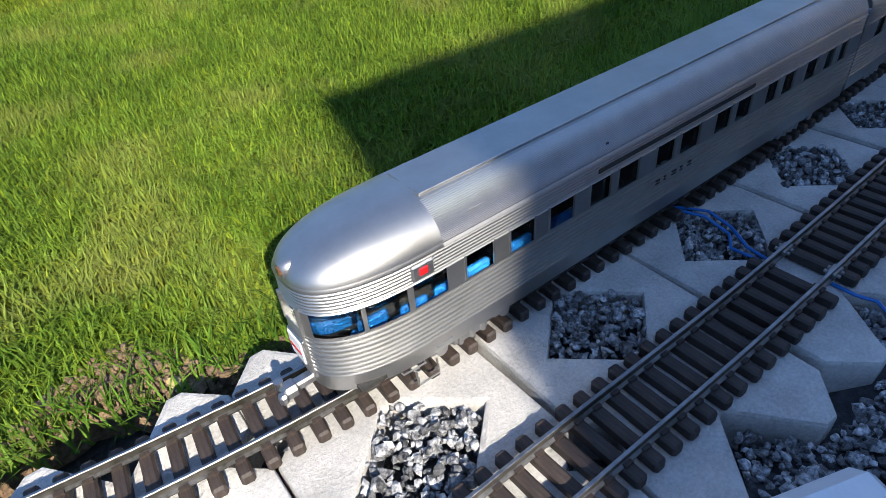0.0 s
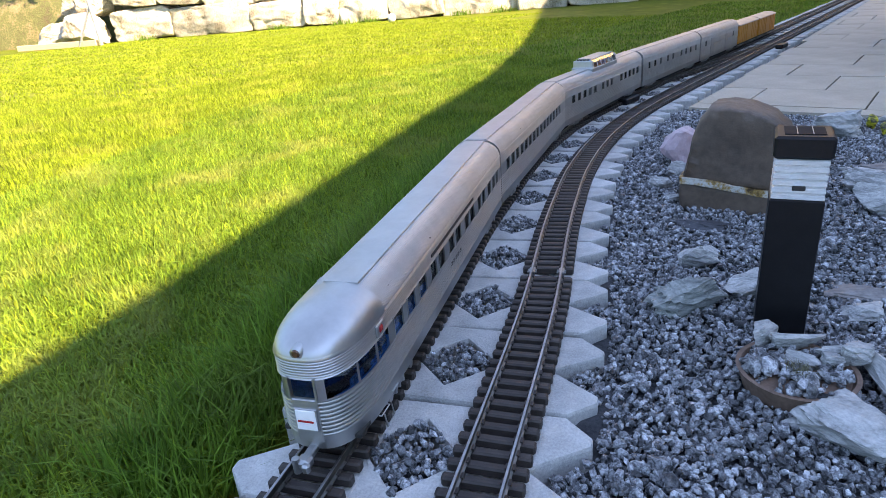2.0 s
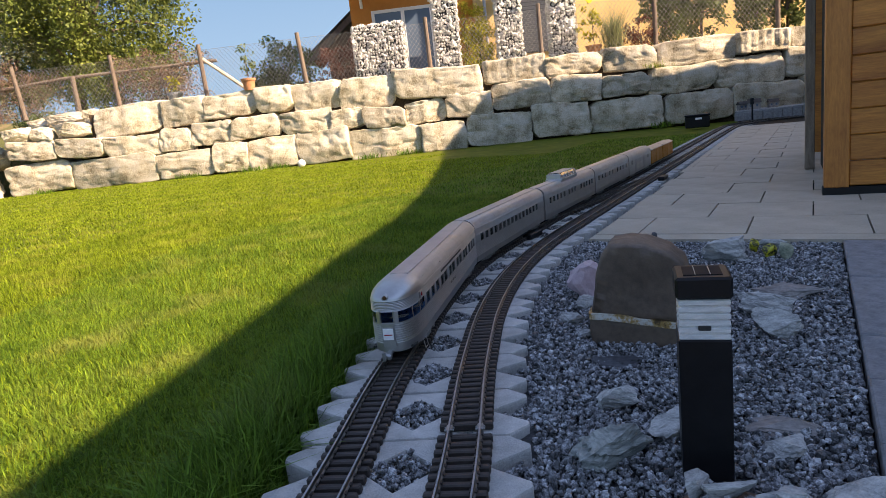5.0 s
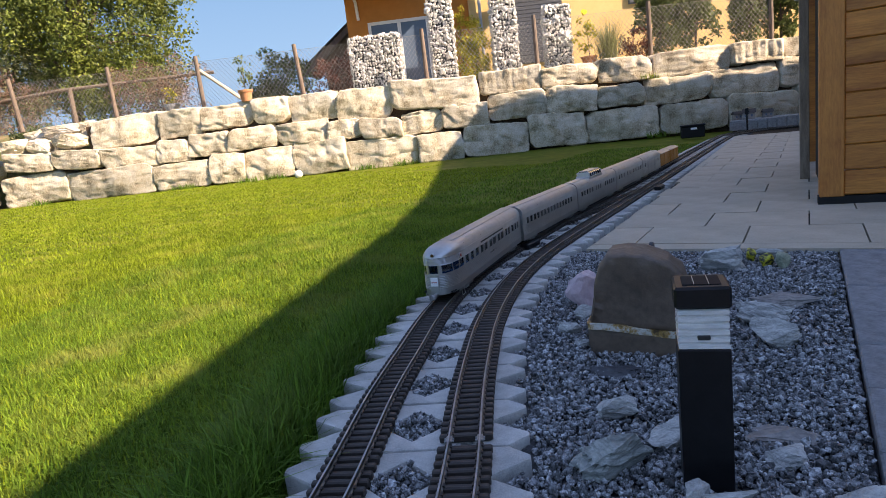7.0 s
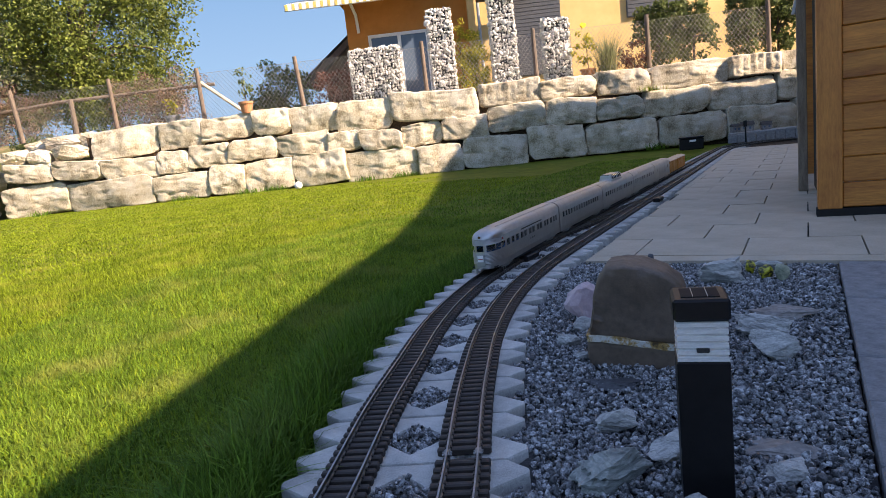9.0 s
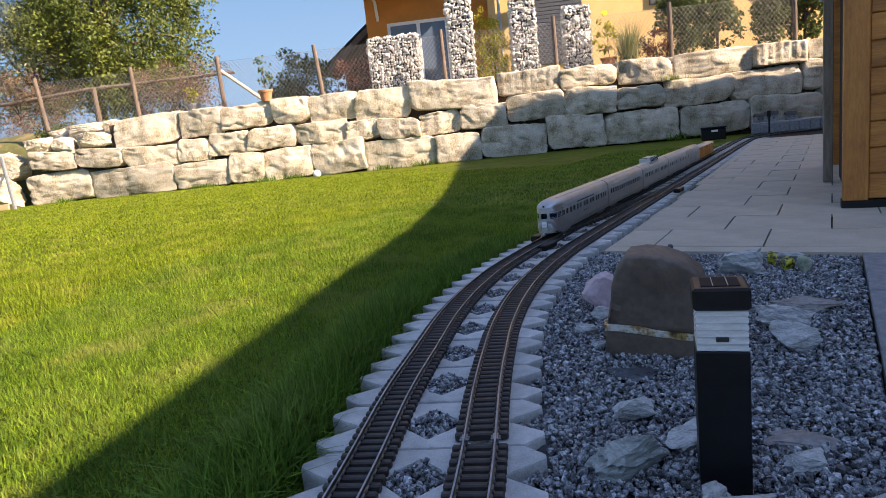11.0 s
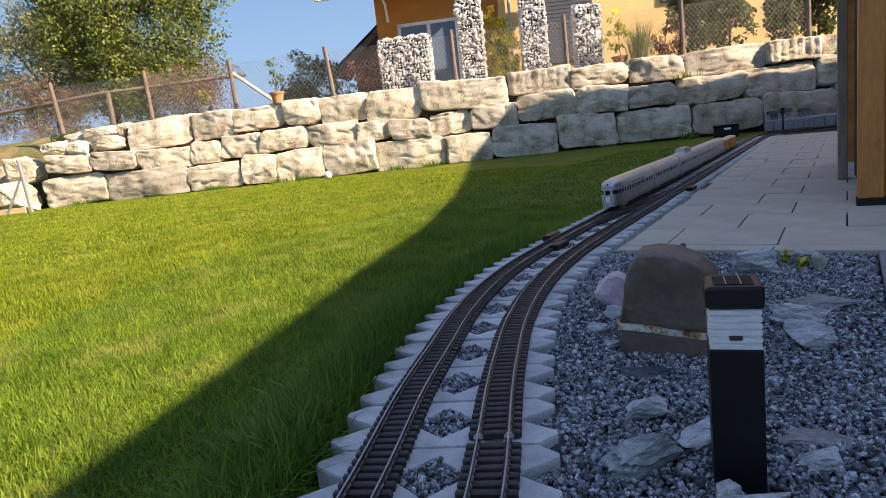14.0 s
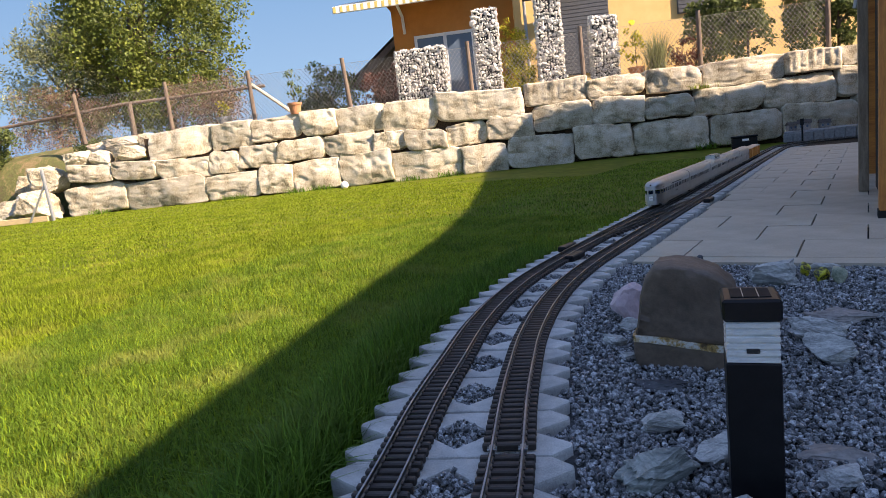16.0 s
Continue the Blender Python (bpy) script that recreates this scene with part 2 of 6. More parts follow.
def mesh_from_arrays(name, verts, faces, material, smooth=False):
    """verts (n, 3), faces (m, k), all faces with k corners."""
    me = bpy.data.meshes.new(name)
    n, (f, k) = len(verts), faces.shape
    me.vertices.add(n)
    me.vertices.foreach_set("co", np.ascontiguousarray(verts, dtype=np.float32).ravel())
    me.loops.add(f * k)
    me.loops.foreach_set("vertex_index", np.ascontiguousarray(faces, dtype=np.int32).ravel())
    me.polygons.add(f)
    me.polygons.foreach_set("loop_start", np.arange(f, dtype=np.int32) * k)
    me.update(calc_edges=True)
    me.validate()
    me.materials.append(material)
    if smooth:
        me.shade_smooth()
    else:
        me.shade_flat()
    return me


# ---- lines of the plan ----
def smooth_line(pts, step=0.01):
    """A smooth curve through plan points, sampled at even steps: points and headings."""
    p = [Vector(q).to_2d() for q in pts]
    p = [2 * p[0] - p[1]] + p + [2 * p[-1] - p[-2]]
    fine = []
    for a, b, c, d in zip(p, p[1:], p[2:], p[3:]):
        k = max(4, int((c - b).length / 0.005))
        for i in range(k):
            t = i / k
            fine.append(0.5 * (2 * b + (c - a) * t + (2 * a - 5 * b + 4 * c - d) * t * t + (3 * b - a - 3 * c + d) * t ** 3))
    fine.append(p[-2])
    out, travelled, want = [fine[0]], 0.0, step
    for a, b in zip(fine, fine[1:]):
        d = (b - a).length
        while d > 0 and travelled + d >= want:
            out.append(a.lerp(b, (want - travelled) / d))
            want += step
        travelled += d
    return out


STEP = 0.01
LEFT = smooth_line([(-0.10, -0.95), (-0.155, -0.65), (-0.225, -0.316), (-0.311, -0.046), (-0.403, 0.21), (-0.537, 0.547), (-0.645, 0.80), (-0.722, 1.01), (-0.815, 1.273),
                    (-0.885, 1.55), (-0.928, 1.85), (-0.950, 2.35), (-0.960, 3.0), (-0.975, 4.4), (-1.0, 6.0), (-1.035, 8.7), (-1.0, 9.5), (-0.7, 10.15), (-0.1, 10.45), (0.9, 10.5)], STEP)
RIGHT = smooth_line([(0.06, -0.62), (-0.025, -0.35), (-0.097, -0.15), (-0.171, 0.06), (-0.263, 0.30), (-0.382, 0.60), (-0.50, 0.862), (-0.57, 1.03), (-0.643, 1.222),
                     (-0.711, 1.455), (-0.76, 1.70), (-0.79, 1.98), (-0.803, 2.35), (-0.812, 3.2), (-0.835, 5.0), (-0.875, 8.4), (-0.82, 9.2), (-0.55, 9.85), (0.0, 10.2), (0.9, 10.3)], STEP)


def on_line(line, s):
    """The place and the heading at s metres along a line."""
    k = min(max(s / STEP, 0.0), len(line) - 1.001)
    i = int(k)
    j, h = min(i + 4, len(line) - 1), max(i - 4, 0)
    d = (line[j] - line[h]).normalized()
    return line[i].lerp(line[i + 1], k - i), d


RAIL_TOP = 0.021

# ---- ground, lawn, terrace ----
WALL_A, WALL_U = Vector((-12.5, 5.8)), Vector((11.5, 6.2)).normalized()
WALL_N = Vector((-WALL_U.y, WALL_U.x))      # away from the lawn
WALL_YAW = math.degrees(math.atan2(WALL_U.y, WALL_U.x))


def at_wall(s, d, z):
    p = WALL_A + s * WALL_U + d * WALL_N
    return Vector((p.x, p.y, z))


def sheet(name, x0, x1, y0, y1, z, material, label, category, step=0, height=None):
    bm = bmesh.new()
    nx, ny = (max(1, int((x1 - x0) / step)), max(1, int((y1 - y0) / step))) if step else (1, 1)
    g = [[bm.verts.new((x0 + (x1 - x0) * i / nx, y0 + (y1 - y0) * j / ny, z)) for j in range(ny + 1)] for i in range(nx + 1)]
    for i in range(nx):
        for j in range(ny):
            bm.faces.new((g[i][j], g[i + 1][j], g[i + 1][j + 1], g[i][j + 1]))
    if height:
        for v in bm.verts:
            v.co.z = height(v.co.x, v.co.y)
    return tagged(to_object(name, bm, material, smooth=True), label, category, kind="structure")


def lawn_height(x, y):
    edge = left_edge(y) - x
    return -0.055 + 0.05 * min(1.0, max(0.0, edge) / 2.5) + 0.006 * noise.noise(Vector((x * 0.8, y * 0.8, 0)))


LEFT_X = [(p.y, p.x) for p in LEFT]
_ly, _lx = np.array([a for a, b in LEFT_X[:950]]), np.array([b for a, b in LEFT_X[:950]])


def left_edge(y):
    """x of the lawn's border beside the pavers."""
    return float(np.interp(y, _ly, _lx)) - 0.115


sheet("ground", -400, 400, -400, 400, -0.12, M_SOIL, "brown bare soil under the lawn and gravel", "ground")


def pit(y):
    """Width of the open pit between the lawn and the pavers."""
    return 0.055 * np.exp(-((y + 0.515) / 0.075) ** 2)


def build_lawn():
    bm = bmesh.new()
    ys = [-3 + 0.1 * k for k in range(22)] + [-0.8 + 0.025 * k for k in range(28)] + [-0.1 + 0.1 * k for k in range(32)] + [3.1 + 0.35 * k for k in range(30)]
    ds = [0.0, 0.02, 0.06, 0.12, 0.2, 0.3, 0.45, 0.65, 0.9, 1.2, 1.6, 2.1, 2.8, 3.6, 4.6, 6, 8, 11, 14, 20]
    grid = []
    for y in ys:
        row = []
        for d in ds:
            x = left_edge(y) - d - float(pit(y)) * (d < 0.1) + (0.025 * noise.noise(Vector((y * 9, 3, 0))) if d < 0.05 else 0)
            row.append(bm.verts.new((x, y, lawn_height(x, y) - (0.04 if d == 0 else 0))))
        grid.append(row)
    for a, b in zip(grid, grid[1:]):
        for k in range(len(ds) - 1):
            bm.faces.new((a[k], b[k], b[k + 1], a[k + 1]))
    return tagged(to_object("lawn", bm, M_LAWN, smooth=True), "mown green lawn with dry yellowish patches", "lawn", kind="structure")


build_lawn()

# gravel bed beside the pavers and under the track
sheet("gravel_bed", -1.3, 0.072, -1.6, 2.08, -0.045, M_GROUND_GRAVEL, "bed of dark grey crushed stone, deepened for shaded gaps", "gravel", step=0.06,
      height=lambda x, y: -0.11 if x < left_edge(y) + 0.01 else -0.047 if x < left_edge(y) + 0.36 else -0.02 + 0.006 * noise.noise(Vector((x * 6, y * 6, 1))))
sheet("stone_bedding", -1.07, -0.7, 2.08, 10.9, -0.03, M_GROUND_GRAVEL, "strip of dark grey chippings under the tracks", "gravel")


# ---- grass blades ----
def blades(name, xy, length, width, material, label, seed, lean=0.5, base=None):
    rnd = np.random.RandomState(seed)
    n = len(xy)
    z = base if base is not None else np.array([lawn_height(x, y) for x, y in xy])
    L = length * rnd.uniform(0.55, 1.15, n)
    az, tilt = rnd.uniform(0, 2 * np.pi, n), rnd.uniform(0.05, lean, n)
    dirx, diry = np.cos(az), np.sin(az)
    wx, wy = -np.sin(az + rnd.normal(0, 0.5, n)), np.cos(az)
    w = width * rnd.uniform(0.7, 1.2, n)
    v = np.zeros((n, 5, 3))
    for k, (h, bend, ww) in enumerate(((0.0, 0.0, 1.0), (0.55, 0.35, 0.8), (1.0, 1.0, 0.0))):
        cx = xy[:, 0] + dirx * L * tilt * bend
        cy = xy[:, 1] + diry * L * tilt * bend
        cz = z + L * h * np.cos(tilt * bend * 0.8)
        if k < 2:
            v[:, 2 * k] = np.stack([cx - wx * w * ww / 2, cy - wy * w * ww / 2, cz], 1)
            v[:, 2 * k + 1] = np.stack([cx + wx * w * ww / 2, cy + wy * w * ww / 2, cz], 1)
        else:
            v[:, 4] = np.stack([cx, cy, cz], 1)
    base_i = np.arange(n)[:, None] * 5
    f = np.concatenate([base_i + np.array([[0, 1, 3]]), base_i + np.array([[0, 3, 2]]), base_i + np.array([[2, 3, 4]])])
    me = mesh_from_arrays(name, v.reshape(-1, 3), f, material)
    return tagged(new(name, me), label, "grass", kind="stuff")


def lawn_points(n, y0, y1, d0, d1, seed):
    rnd = np.random.RandomState(seed)
    y = rnd.uniform(y0, y1, n)
    d = rnd.uniform(d0, d1, n)
    x = np.interp(y, _ly, _lx) - 0.115 - d
    return np.stack([x, y], 1)



for n_, y0, y1, d0, d1, ln, wd, mat in ((170000, -1.15, 1.3, 0.012, 1.45, 0.028, 0.0026, M_GREEN), (40000, -1.15, 1.3, 0.012, 1.45, 0.028, 0.0028, M_BLADE), (60000, 1.3, 3.6, 0.012, 2.6, 0.030, 0.0030, M_BLADE),
                                    (70000, 1.3, 3.6, 0.012, 1.6, 0.030, 0.0030, M_GREEN), (80000, -1.3, 1.6, 1.45, 3.6, 0.030, 0.0034, M_BLADE), (90000, 1.6, 7.0, 1.5, 6.5, 0.022, 0.006, M_BLADE),
                                    (20000, 3.6, 9.0, 0.0, 1.5, 0.026, 0.006, M_GREEN), (70000, -0.5, 8.2, 3.6, 11.5, 0.022, 0.011, M_BLADE)):
    xy_ = lawn_points(n_, y0, y1, d0, d1, n_)
    edge_ = np.interp(xy_[:, 1], _ly, _lx) - 0.115 - xy_[:, 0]
    bare = 0.095 * np.exp(-((xy_[:, 1] + 0.475) / 0.075) ** 2) + 0.02 * np.exp(-((xy_[:, 1] + 0.33) / 0.05) ** 2)
    xy_ = xy_[edge_ > bare * np.random.RandomState(n_).uniform(0.75, 1.2, len(xy_))]
    blades("lawn_grass", xy_, ln, wd, mat, "short mown green lawn grass blades", n_ + 1, 1.7)
blades("long_grass", lawn_points(13000, 0.10, 2.4, 0.012, 0.19, 6), 0.080, 0.0028, M_TUFT, "long uncut dark green grass beside the pavers", 16, 1.1)
blades("long_grass", lawn_points(3500, 0.3, 1.4, 0.018, 0.15, 8), 0.115, 0.0030, M_TUFT, "long uncut dark green grass beside the pavers", 18, 1.2)
blades("long_grass", lawn_points(1500, -1.1, 0.12, 0.0, 0.06, 7), 0.045, 0.0026, M_TUFT, "long uncut dark green grass beside the pavers", 17, 1.1)


# ---- track bed pavers: grid stones with a diamond hole ----
def paver_mesh():
    """One grid stone across both tracks: a diamond hole in the middle, notches at its ends and under the rails."""
    W, H, hole_u, hole_v, notch = 0.178, 0.0775, 0.054, 0.051, 0.056
    right = [(0, -H), (0.060, -H), (0.083, -H + 0.022), (0.106, -H), (W - 0.030, -H), (W, -H + 0.026), (W, -0.040), (W - notch, -0.002), (W - notch, 0.002), (W, 0.040), (W, H - 0.026), (W - 0.030, H),
             (0.106, H), (0.083, H - 0.022), (0.060, H), (0, H), (0, hole_v), (hole_u - 0.004, 0.004), (hole_u - 0.004, -0.004), (0, -hole_v)]
    bm = bmesh.new()
    for sgn in (1, -1):
        pts = [(sgn * u, v) for u, v in right]
        if sgn < 0:
            pts.reverse()
        top = [bm.verts.new((u, v, 0)) for u, v in pts]
        low = [bm.verts.new((u, v, -0.075)) for u, v in pts]
        f = bm.faces.new(top)
        for k in range(len(pts)):
            j = (k + 1) % len(pts)
            if abs(pts[k][0]) < 1e-6 and abs(pts[j][0]) < 1e-6:
                continue
            bm.faces.new((top[k], low[k], low[j], top[j]))
        bm.normal_update()
    bmesh.ops.remove_doubles(bm, verts=bm.verts, dist=0.0005)
    bmesh.ops.recalc_face_normals(bm, faces=bm.faces)
    rim = [e for e in bm.edges if all(abs(v.co.z) < 1e-5 for v in e.verts) and len({round(f.normal.z) for f in e.link_faces}) > 1]
    bmesh.ops.bevel(bm, geom=rim, offset=0.0045, segments=2, affect="EDGES", profile=0.6)
    bmesh.ops.triangulate(bm, faces=bm.faces)
    me = bpy.data.meshes.new("paver")
    bm.to_mesh(me)
    bm.free()
    me.materials.append(M_CONCRETE)
    return me


def bed_frame(s):
    """The middle between the tracks at s metres along the right track: place, heading."""
    p, d = on_line(RIGHT, s)
    n = Vector((-d.y, d.x))
    return p + 0.085 * n, d


# ---- retaining wall of limestone blocks ----
def block_mesh(w, h, dpt, seed, ribbed=False):
    rnd = random.Random(seed)
    bm = bmesh.new()
    bmesh.ops.create_cube(bm, size=1.0)
    bmesh.ops.subdivide_edges(bm, edges=bm.edges, cuts=19, use_grid_fill=True)
    off = Vector((rnd.uniform(-90, 90), rnd.uniform(-90, 90), rnd.uniform(-90, 90)))
    skew = [rnd.uniform(-0.12, 0.12) for _ in range(4)]
    # broken corners and tilted facets of the face, as planes (normal, distance from the middle)
    cuts_ = []
    for sx in (-1, 1):
        for sz in (-1, 1):
            if rnd.random() < 0.6:
                n_ = Vector((sx * rnd.uniform(0.5, 1.2), -rnd.uniform(0.0, 0.35), sz * rnd.uniform(0.5, 1.2))).normalized()
                cuts_.append((n_, Vector((sx * w / 2, -dpt / 2, sz * h / 2)).dot(n_) - rnd.uniform(0.02, 0.085)))
    if not ribbed:
        for _ in range(4):
            n_ = Vector((rnd.uniform(-0.2, 0.2), -1, rnd.uniform(-0.25, 0.25))).normalized()
            cuts_.append((n_, dpt / 2 * abs(n_.y) + rnd.uniform(-0.02, 0.02)))
    for v in bm.verts:
        c = v.co.copy()
        r = 0.024 + 0.026 * noise.noise(Vector((c.x * 2.2, c.z * 2.2, 7)) + off)
        p = Vector((c.x * w, c.y * dpt, c.z * h))
        inner = Vector([max(-e / 2 + r, min(e / 2 - r, q)) for q, e in zip(p, (w, dpt, h))])
        o = p - inner
        if o.length > 1e-6:
            p = inner + o.normalized() * min(o.length, r)
        for n_, d_ in cuts_:
            over = p.dot(n_) - d_
            if over > 0:
                p -= n_ * min(over * 0.9, 0.065)
        p.z += (skew[0] * p.x + skew[1] * abs(p.x)) * 0.5
        p.x += skew[2] * p.z + skew[3] * abs(p.z)
        k = 0.028 * noise.noise(p * 2.2 + off) + 0.014 * noise.noise(p * 8 + off) + 0.012 * noise.noise(p * 19 + off) - 0.030 * max(0.0, 1 - abs(noise.noise(p * 2.6 - off)) / 0.05)
        nrm = Vector((c.x * 0.8 if abs(c.x) > 0.4 else 0, c.y if abs(c.y) > 0.4 else 0, c.z * 0.8 if abs(c.z) > 0.4 else 0))
        if nrm.length > 0:
            p += nrm.normalized() * k
        if ribbed and c.y < -0.45:
            p.y += 0.016 * math.sin(p.x * 46) * (1 if c.z > -0.3 else 0.3)
        v.co = p
    me = bpy.data.meshes.new("stone_block")
    bm.normal_update()
    bm.to_mesh(me)
    bm.free()
    me.shade_smooth()
    me.materials.append(M_LIME)
    return me


TOP_JOINTS = [1.59, 2.84, 3.65, 4.61, 5.27, 6.09, 7.10, 8.66, 9.73, 10.71, 11.66, 13.02, 13.85, 15.1]
MID_JOINTS = [-0.02, 0.85, 1.76, 2.79, 3.36, 4.10, 4.98, 5.90, 6.50, 7.24, 7.96, 8.79, 9.79, 10.67, 11.49, 12.62, 13.81, 15.0]
LOW_JOINTS = [-0.16, 1.05, 2.65, 3.70, 4.35, 5.24, 6.19, 7.49, 8.29, 9.44, 10.46, 11.73, 12.89, 14.04, 15.2]


def course_z(s, level):
    """Heights of the joints: level 0 ground, 1 and 2 joints, 3 the top."""
    base = (0.0, 0.53, 0.93, 1.42)[level]
    if level in (1, 2):
        base += 0.05 * math.sin(s * 1.3 + level) + 0.09 * min(1, max(0, (s - 8) / 2)) * (1 if level == 2 else 0.3)
    return base


def build_wall():
    wall = thing("wall_north", Matrix.Identity(4), "rough retaining wall of large cream limestone blocks", "wall", kind="structure")
    back = to_object("wall_backing", box(1.5, 15.4, 0.27, 0.62, -0.1, 1.30, 0.0), M_SOIL, wall)
    back.matrix_basis = Matrix.Translation((*WALL_A, 0)) @ pose(0, 0, 0, 0, 0, WALL_YAW)
    seed = 100
    for level, joints in ((0, LOW_JOINTS), (1, MID_JOINTS), (2, TOP_JOINTS)):
        for a, b in zip(joints, joints[1:]):
            seed += 1
            rnd = random.Random(seed)
            m = (a + b) / 2
            z0, z1 = course_z(m, level) + rnd.uniform(-0.02, 0.02), course_z(m, level + 1) + rnd.uniform(-0.03, 0.02)
            gap = rnd.uniform(-0.02, 0.015)
            if level == 2 and abs(a - 10.71) < 0.01:
                gap = 0.05
            me = block_mesh(b - a - gap, z1 - z0 - 0.005, 0.55, seed, ribbed=level == 2 and a in (7.10, 8.66, 13.02))
            ob = share("stone_block", me, wall, Matrix.Translation(at_wall(m, 0.27 + rnd.uniform(-0.03, 0.05) + 0.05 * level, (z0 + z1) / 2)) @ pose(0, 0, 0, 0, rnd.uniform(-1.5, 1.5), WALL_YAW + rnd.uniform(-2, 2)))
    return wall


build_wall()


def terrace_sheet():
    bm = bmesh.new()
    rows = []
    for s in [-60, -12, -6, -3.5, -2, -1, 0, 0.8, 1.5, 2.2, 5, 9, 13, 20, 60]:
        low = s < 1.8
        row = []
        for d, zl, zn in ((0.40, -0.1, 1.25), (0.62, 0.72, 1.36), (0.95, 1.22, 1.38), (1.5, 1.40, 1.39), (3, 1.42, 1.39), (8, 1.39, 1.39), (40, 1.4, 1.4), (300, 1.4, 1.4)):
            k = min(1.0, max(0.0, (-1.0 - s) / 4))
            z = zl * (1 - 0.12 * k * (d < 4)) if low else zn
            row.append(bm.verts.new(at_wall(s, d + (0.35 * k if d < 4 else 0), z + (0.06 * noise.noise(Vector((s * 1.3, d * 1.3, 4))) if d < 10 else 0))))
        rows.append(row)
    for a, b in zip(rows, rows[1:]):
        for k in range(len(a) - 1):
            bm.faces.new((a[k], b[k], b[k + 1], a[k + 1]))
    return tagged(to_object("terrace", bm, surface("terrace_soil", (0.10, 0.07, 0.035), (0.26, 0.17, 0.09), 3, 0.95, 0.05, tint=(0.10, 0.11, 0.03)), smooth=True), "earth bank and raised garden behind the stone wall", "ground", kind="structure")


terrace_sheet()


# ---- patio ----
PATIO_END = 8.75


def patio_edge(y):
    return -0.675 - 0.02 * (y - 2.1)


def build_patio():
    patio = thing("patio", Matrix.Identity(4), "pale beige concrete slab patio with dark open joints", "patio", kind="structure")
    bm = bmesh.new()
    vs = [bm.verts.new(p) for p in ((patio_edge(2.08), 2.08, -0.012), (3.2, 2.08, -0.012), (3.2, PATIO_END, -0.012), (patio_edge(PATIO_END), PATIO_END, -0.012))]
    bm.faces.new(vs)
    part("joint_bed", bm, M_DARKGAP, patio)
    meshes = {}
    wide, long = 0.34, 0.31
    y, j = 2.165, 0
    while y < PATIO_END:
        x0 = patio_edge(y)
        x = -0.865 - (0.155 if j % 2 else 0.0) - 0.34
        i = 0
        while x < 2.4:
            a, b = max(x, x0), x + wide
            if b - a > 0.03:
                key = round(b - a, 2)
                if key not in meshes:
                    bm = box(0.0025, key - 0.0025, 0.0008, long - 0.0008, -0.04, 0.0)
                    me = bpy.data.meshes.new("slab")
                    bm.to_mesh(me)
                    bm.free()
                    me.materials.append(M_PATIO)
                    meshes[key] = me
                share("slab", meshes[key], patio, pose(a, y, 0.001 * ((i * 7 + j * 3) % 3)))
            x += wide
            i += 1
        y += long
        j += 1
    bm = box(patio_edge(2.1), 2.6, 2.085, 2.163, -0.04, 0.0)
    part("edge_strip", bm, M_PATIO, patio)
    return patio


build_patio()

# dark path beside the gravel
path = thing("path", Matrix.Identity(4), "dark grey concrete paving strip beside the gravel", "path", kind="structure")
kerb_bm = box(0, 0.298, 0, 0.198, -0.05, 0.0, 0.003)
kerb_me = bpy.data.meshes.new("paving_stone")
kerb_bm.to_mesh(kerb_me)
kerb_bm.free()
kerb_me.materials.append(M_KERB)
for j in range(14):
    for i in range(4):
        share("paving_stone", kerb_me, path, pose(0.075 + 0.3 * i, 2.075 - 0.2 * (j + 1), 0.002 * ((i + j) % 2)))


# ---- shed beside the patio ----
def build_shed():
    shed = thing("shed", pose(0.036, 2.92, 0, 0, 0, 2.0), "brown stained wooden garden shed with horizontal boards", "shed")
    part("corner_post", box(0, 0.085, 0, 0.09, 0.03, 1.25, 0.003), M_SHEDPOST, shed)
    for k in range(12):
        z = 0.035 + 0.1 * k
        part("board", box(0.085, 1.9, 0.012, 0.04, z, z + 0.097, 0.004), M_SHED, shed)
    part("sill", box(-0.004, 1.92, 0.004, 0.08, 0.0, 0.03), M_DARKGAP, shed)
    # solid panel across the opening; its near-black colour stands for shade inside
    part("side_panel", box(0.03, 0.06, 0.09, 1.0, 0.02, 1.22), M_DARKGAP, shed, "near-black panel standing for the shaded open side")
    part("door_post", box(-0.045, 0.0, 0.93, 0.99, 0.0, 1.22, 0.003), surface("weathered_post", (0.16, 0.11, 0.075), (0.34, 0.25, 0.18), 8, 0.8, 0.001, stretch=(6, 6, 1)), shed, "greyish weathered wooden post")
    part("back_wall", box(0.0, 1.9, 1.9, 1.94, 0.0, 1.22), M_SHED, shed)
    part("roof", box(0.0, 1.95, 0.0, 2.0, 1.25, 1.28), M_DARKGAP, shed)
    hinge = part("hinge", box(-0.012, 0.014, 0.80, 0.93, 1.02, 1.04, 0.002), plain("black_iron", (0.01, 0.01, 0.01), 0.5, 0.6), shed)
    part("bracket", tube([(-0.055, 0.95, 0.92), (-0.03, 0.95, 1.06)], 0.011, 6), surface("grey_metal", (0.3, 0.3, 0.3), (0.45, 0.45, 0.45), 30, 0.5, metal=0.6), shed, "grey metal bracket")
    return shed


build_shed()


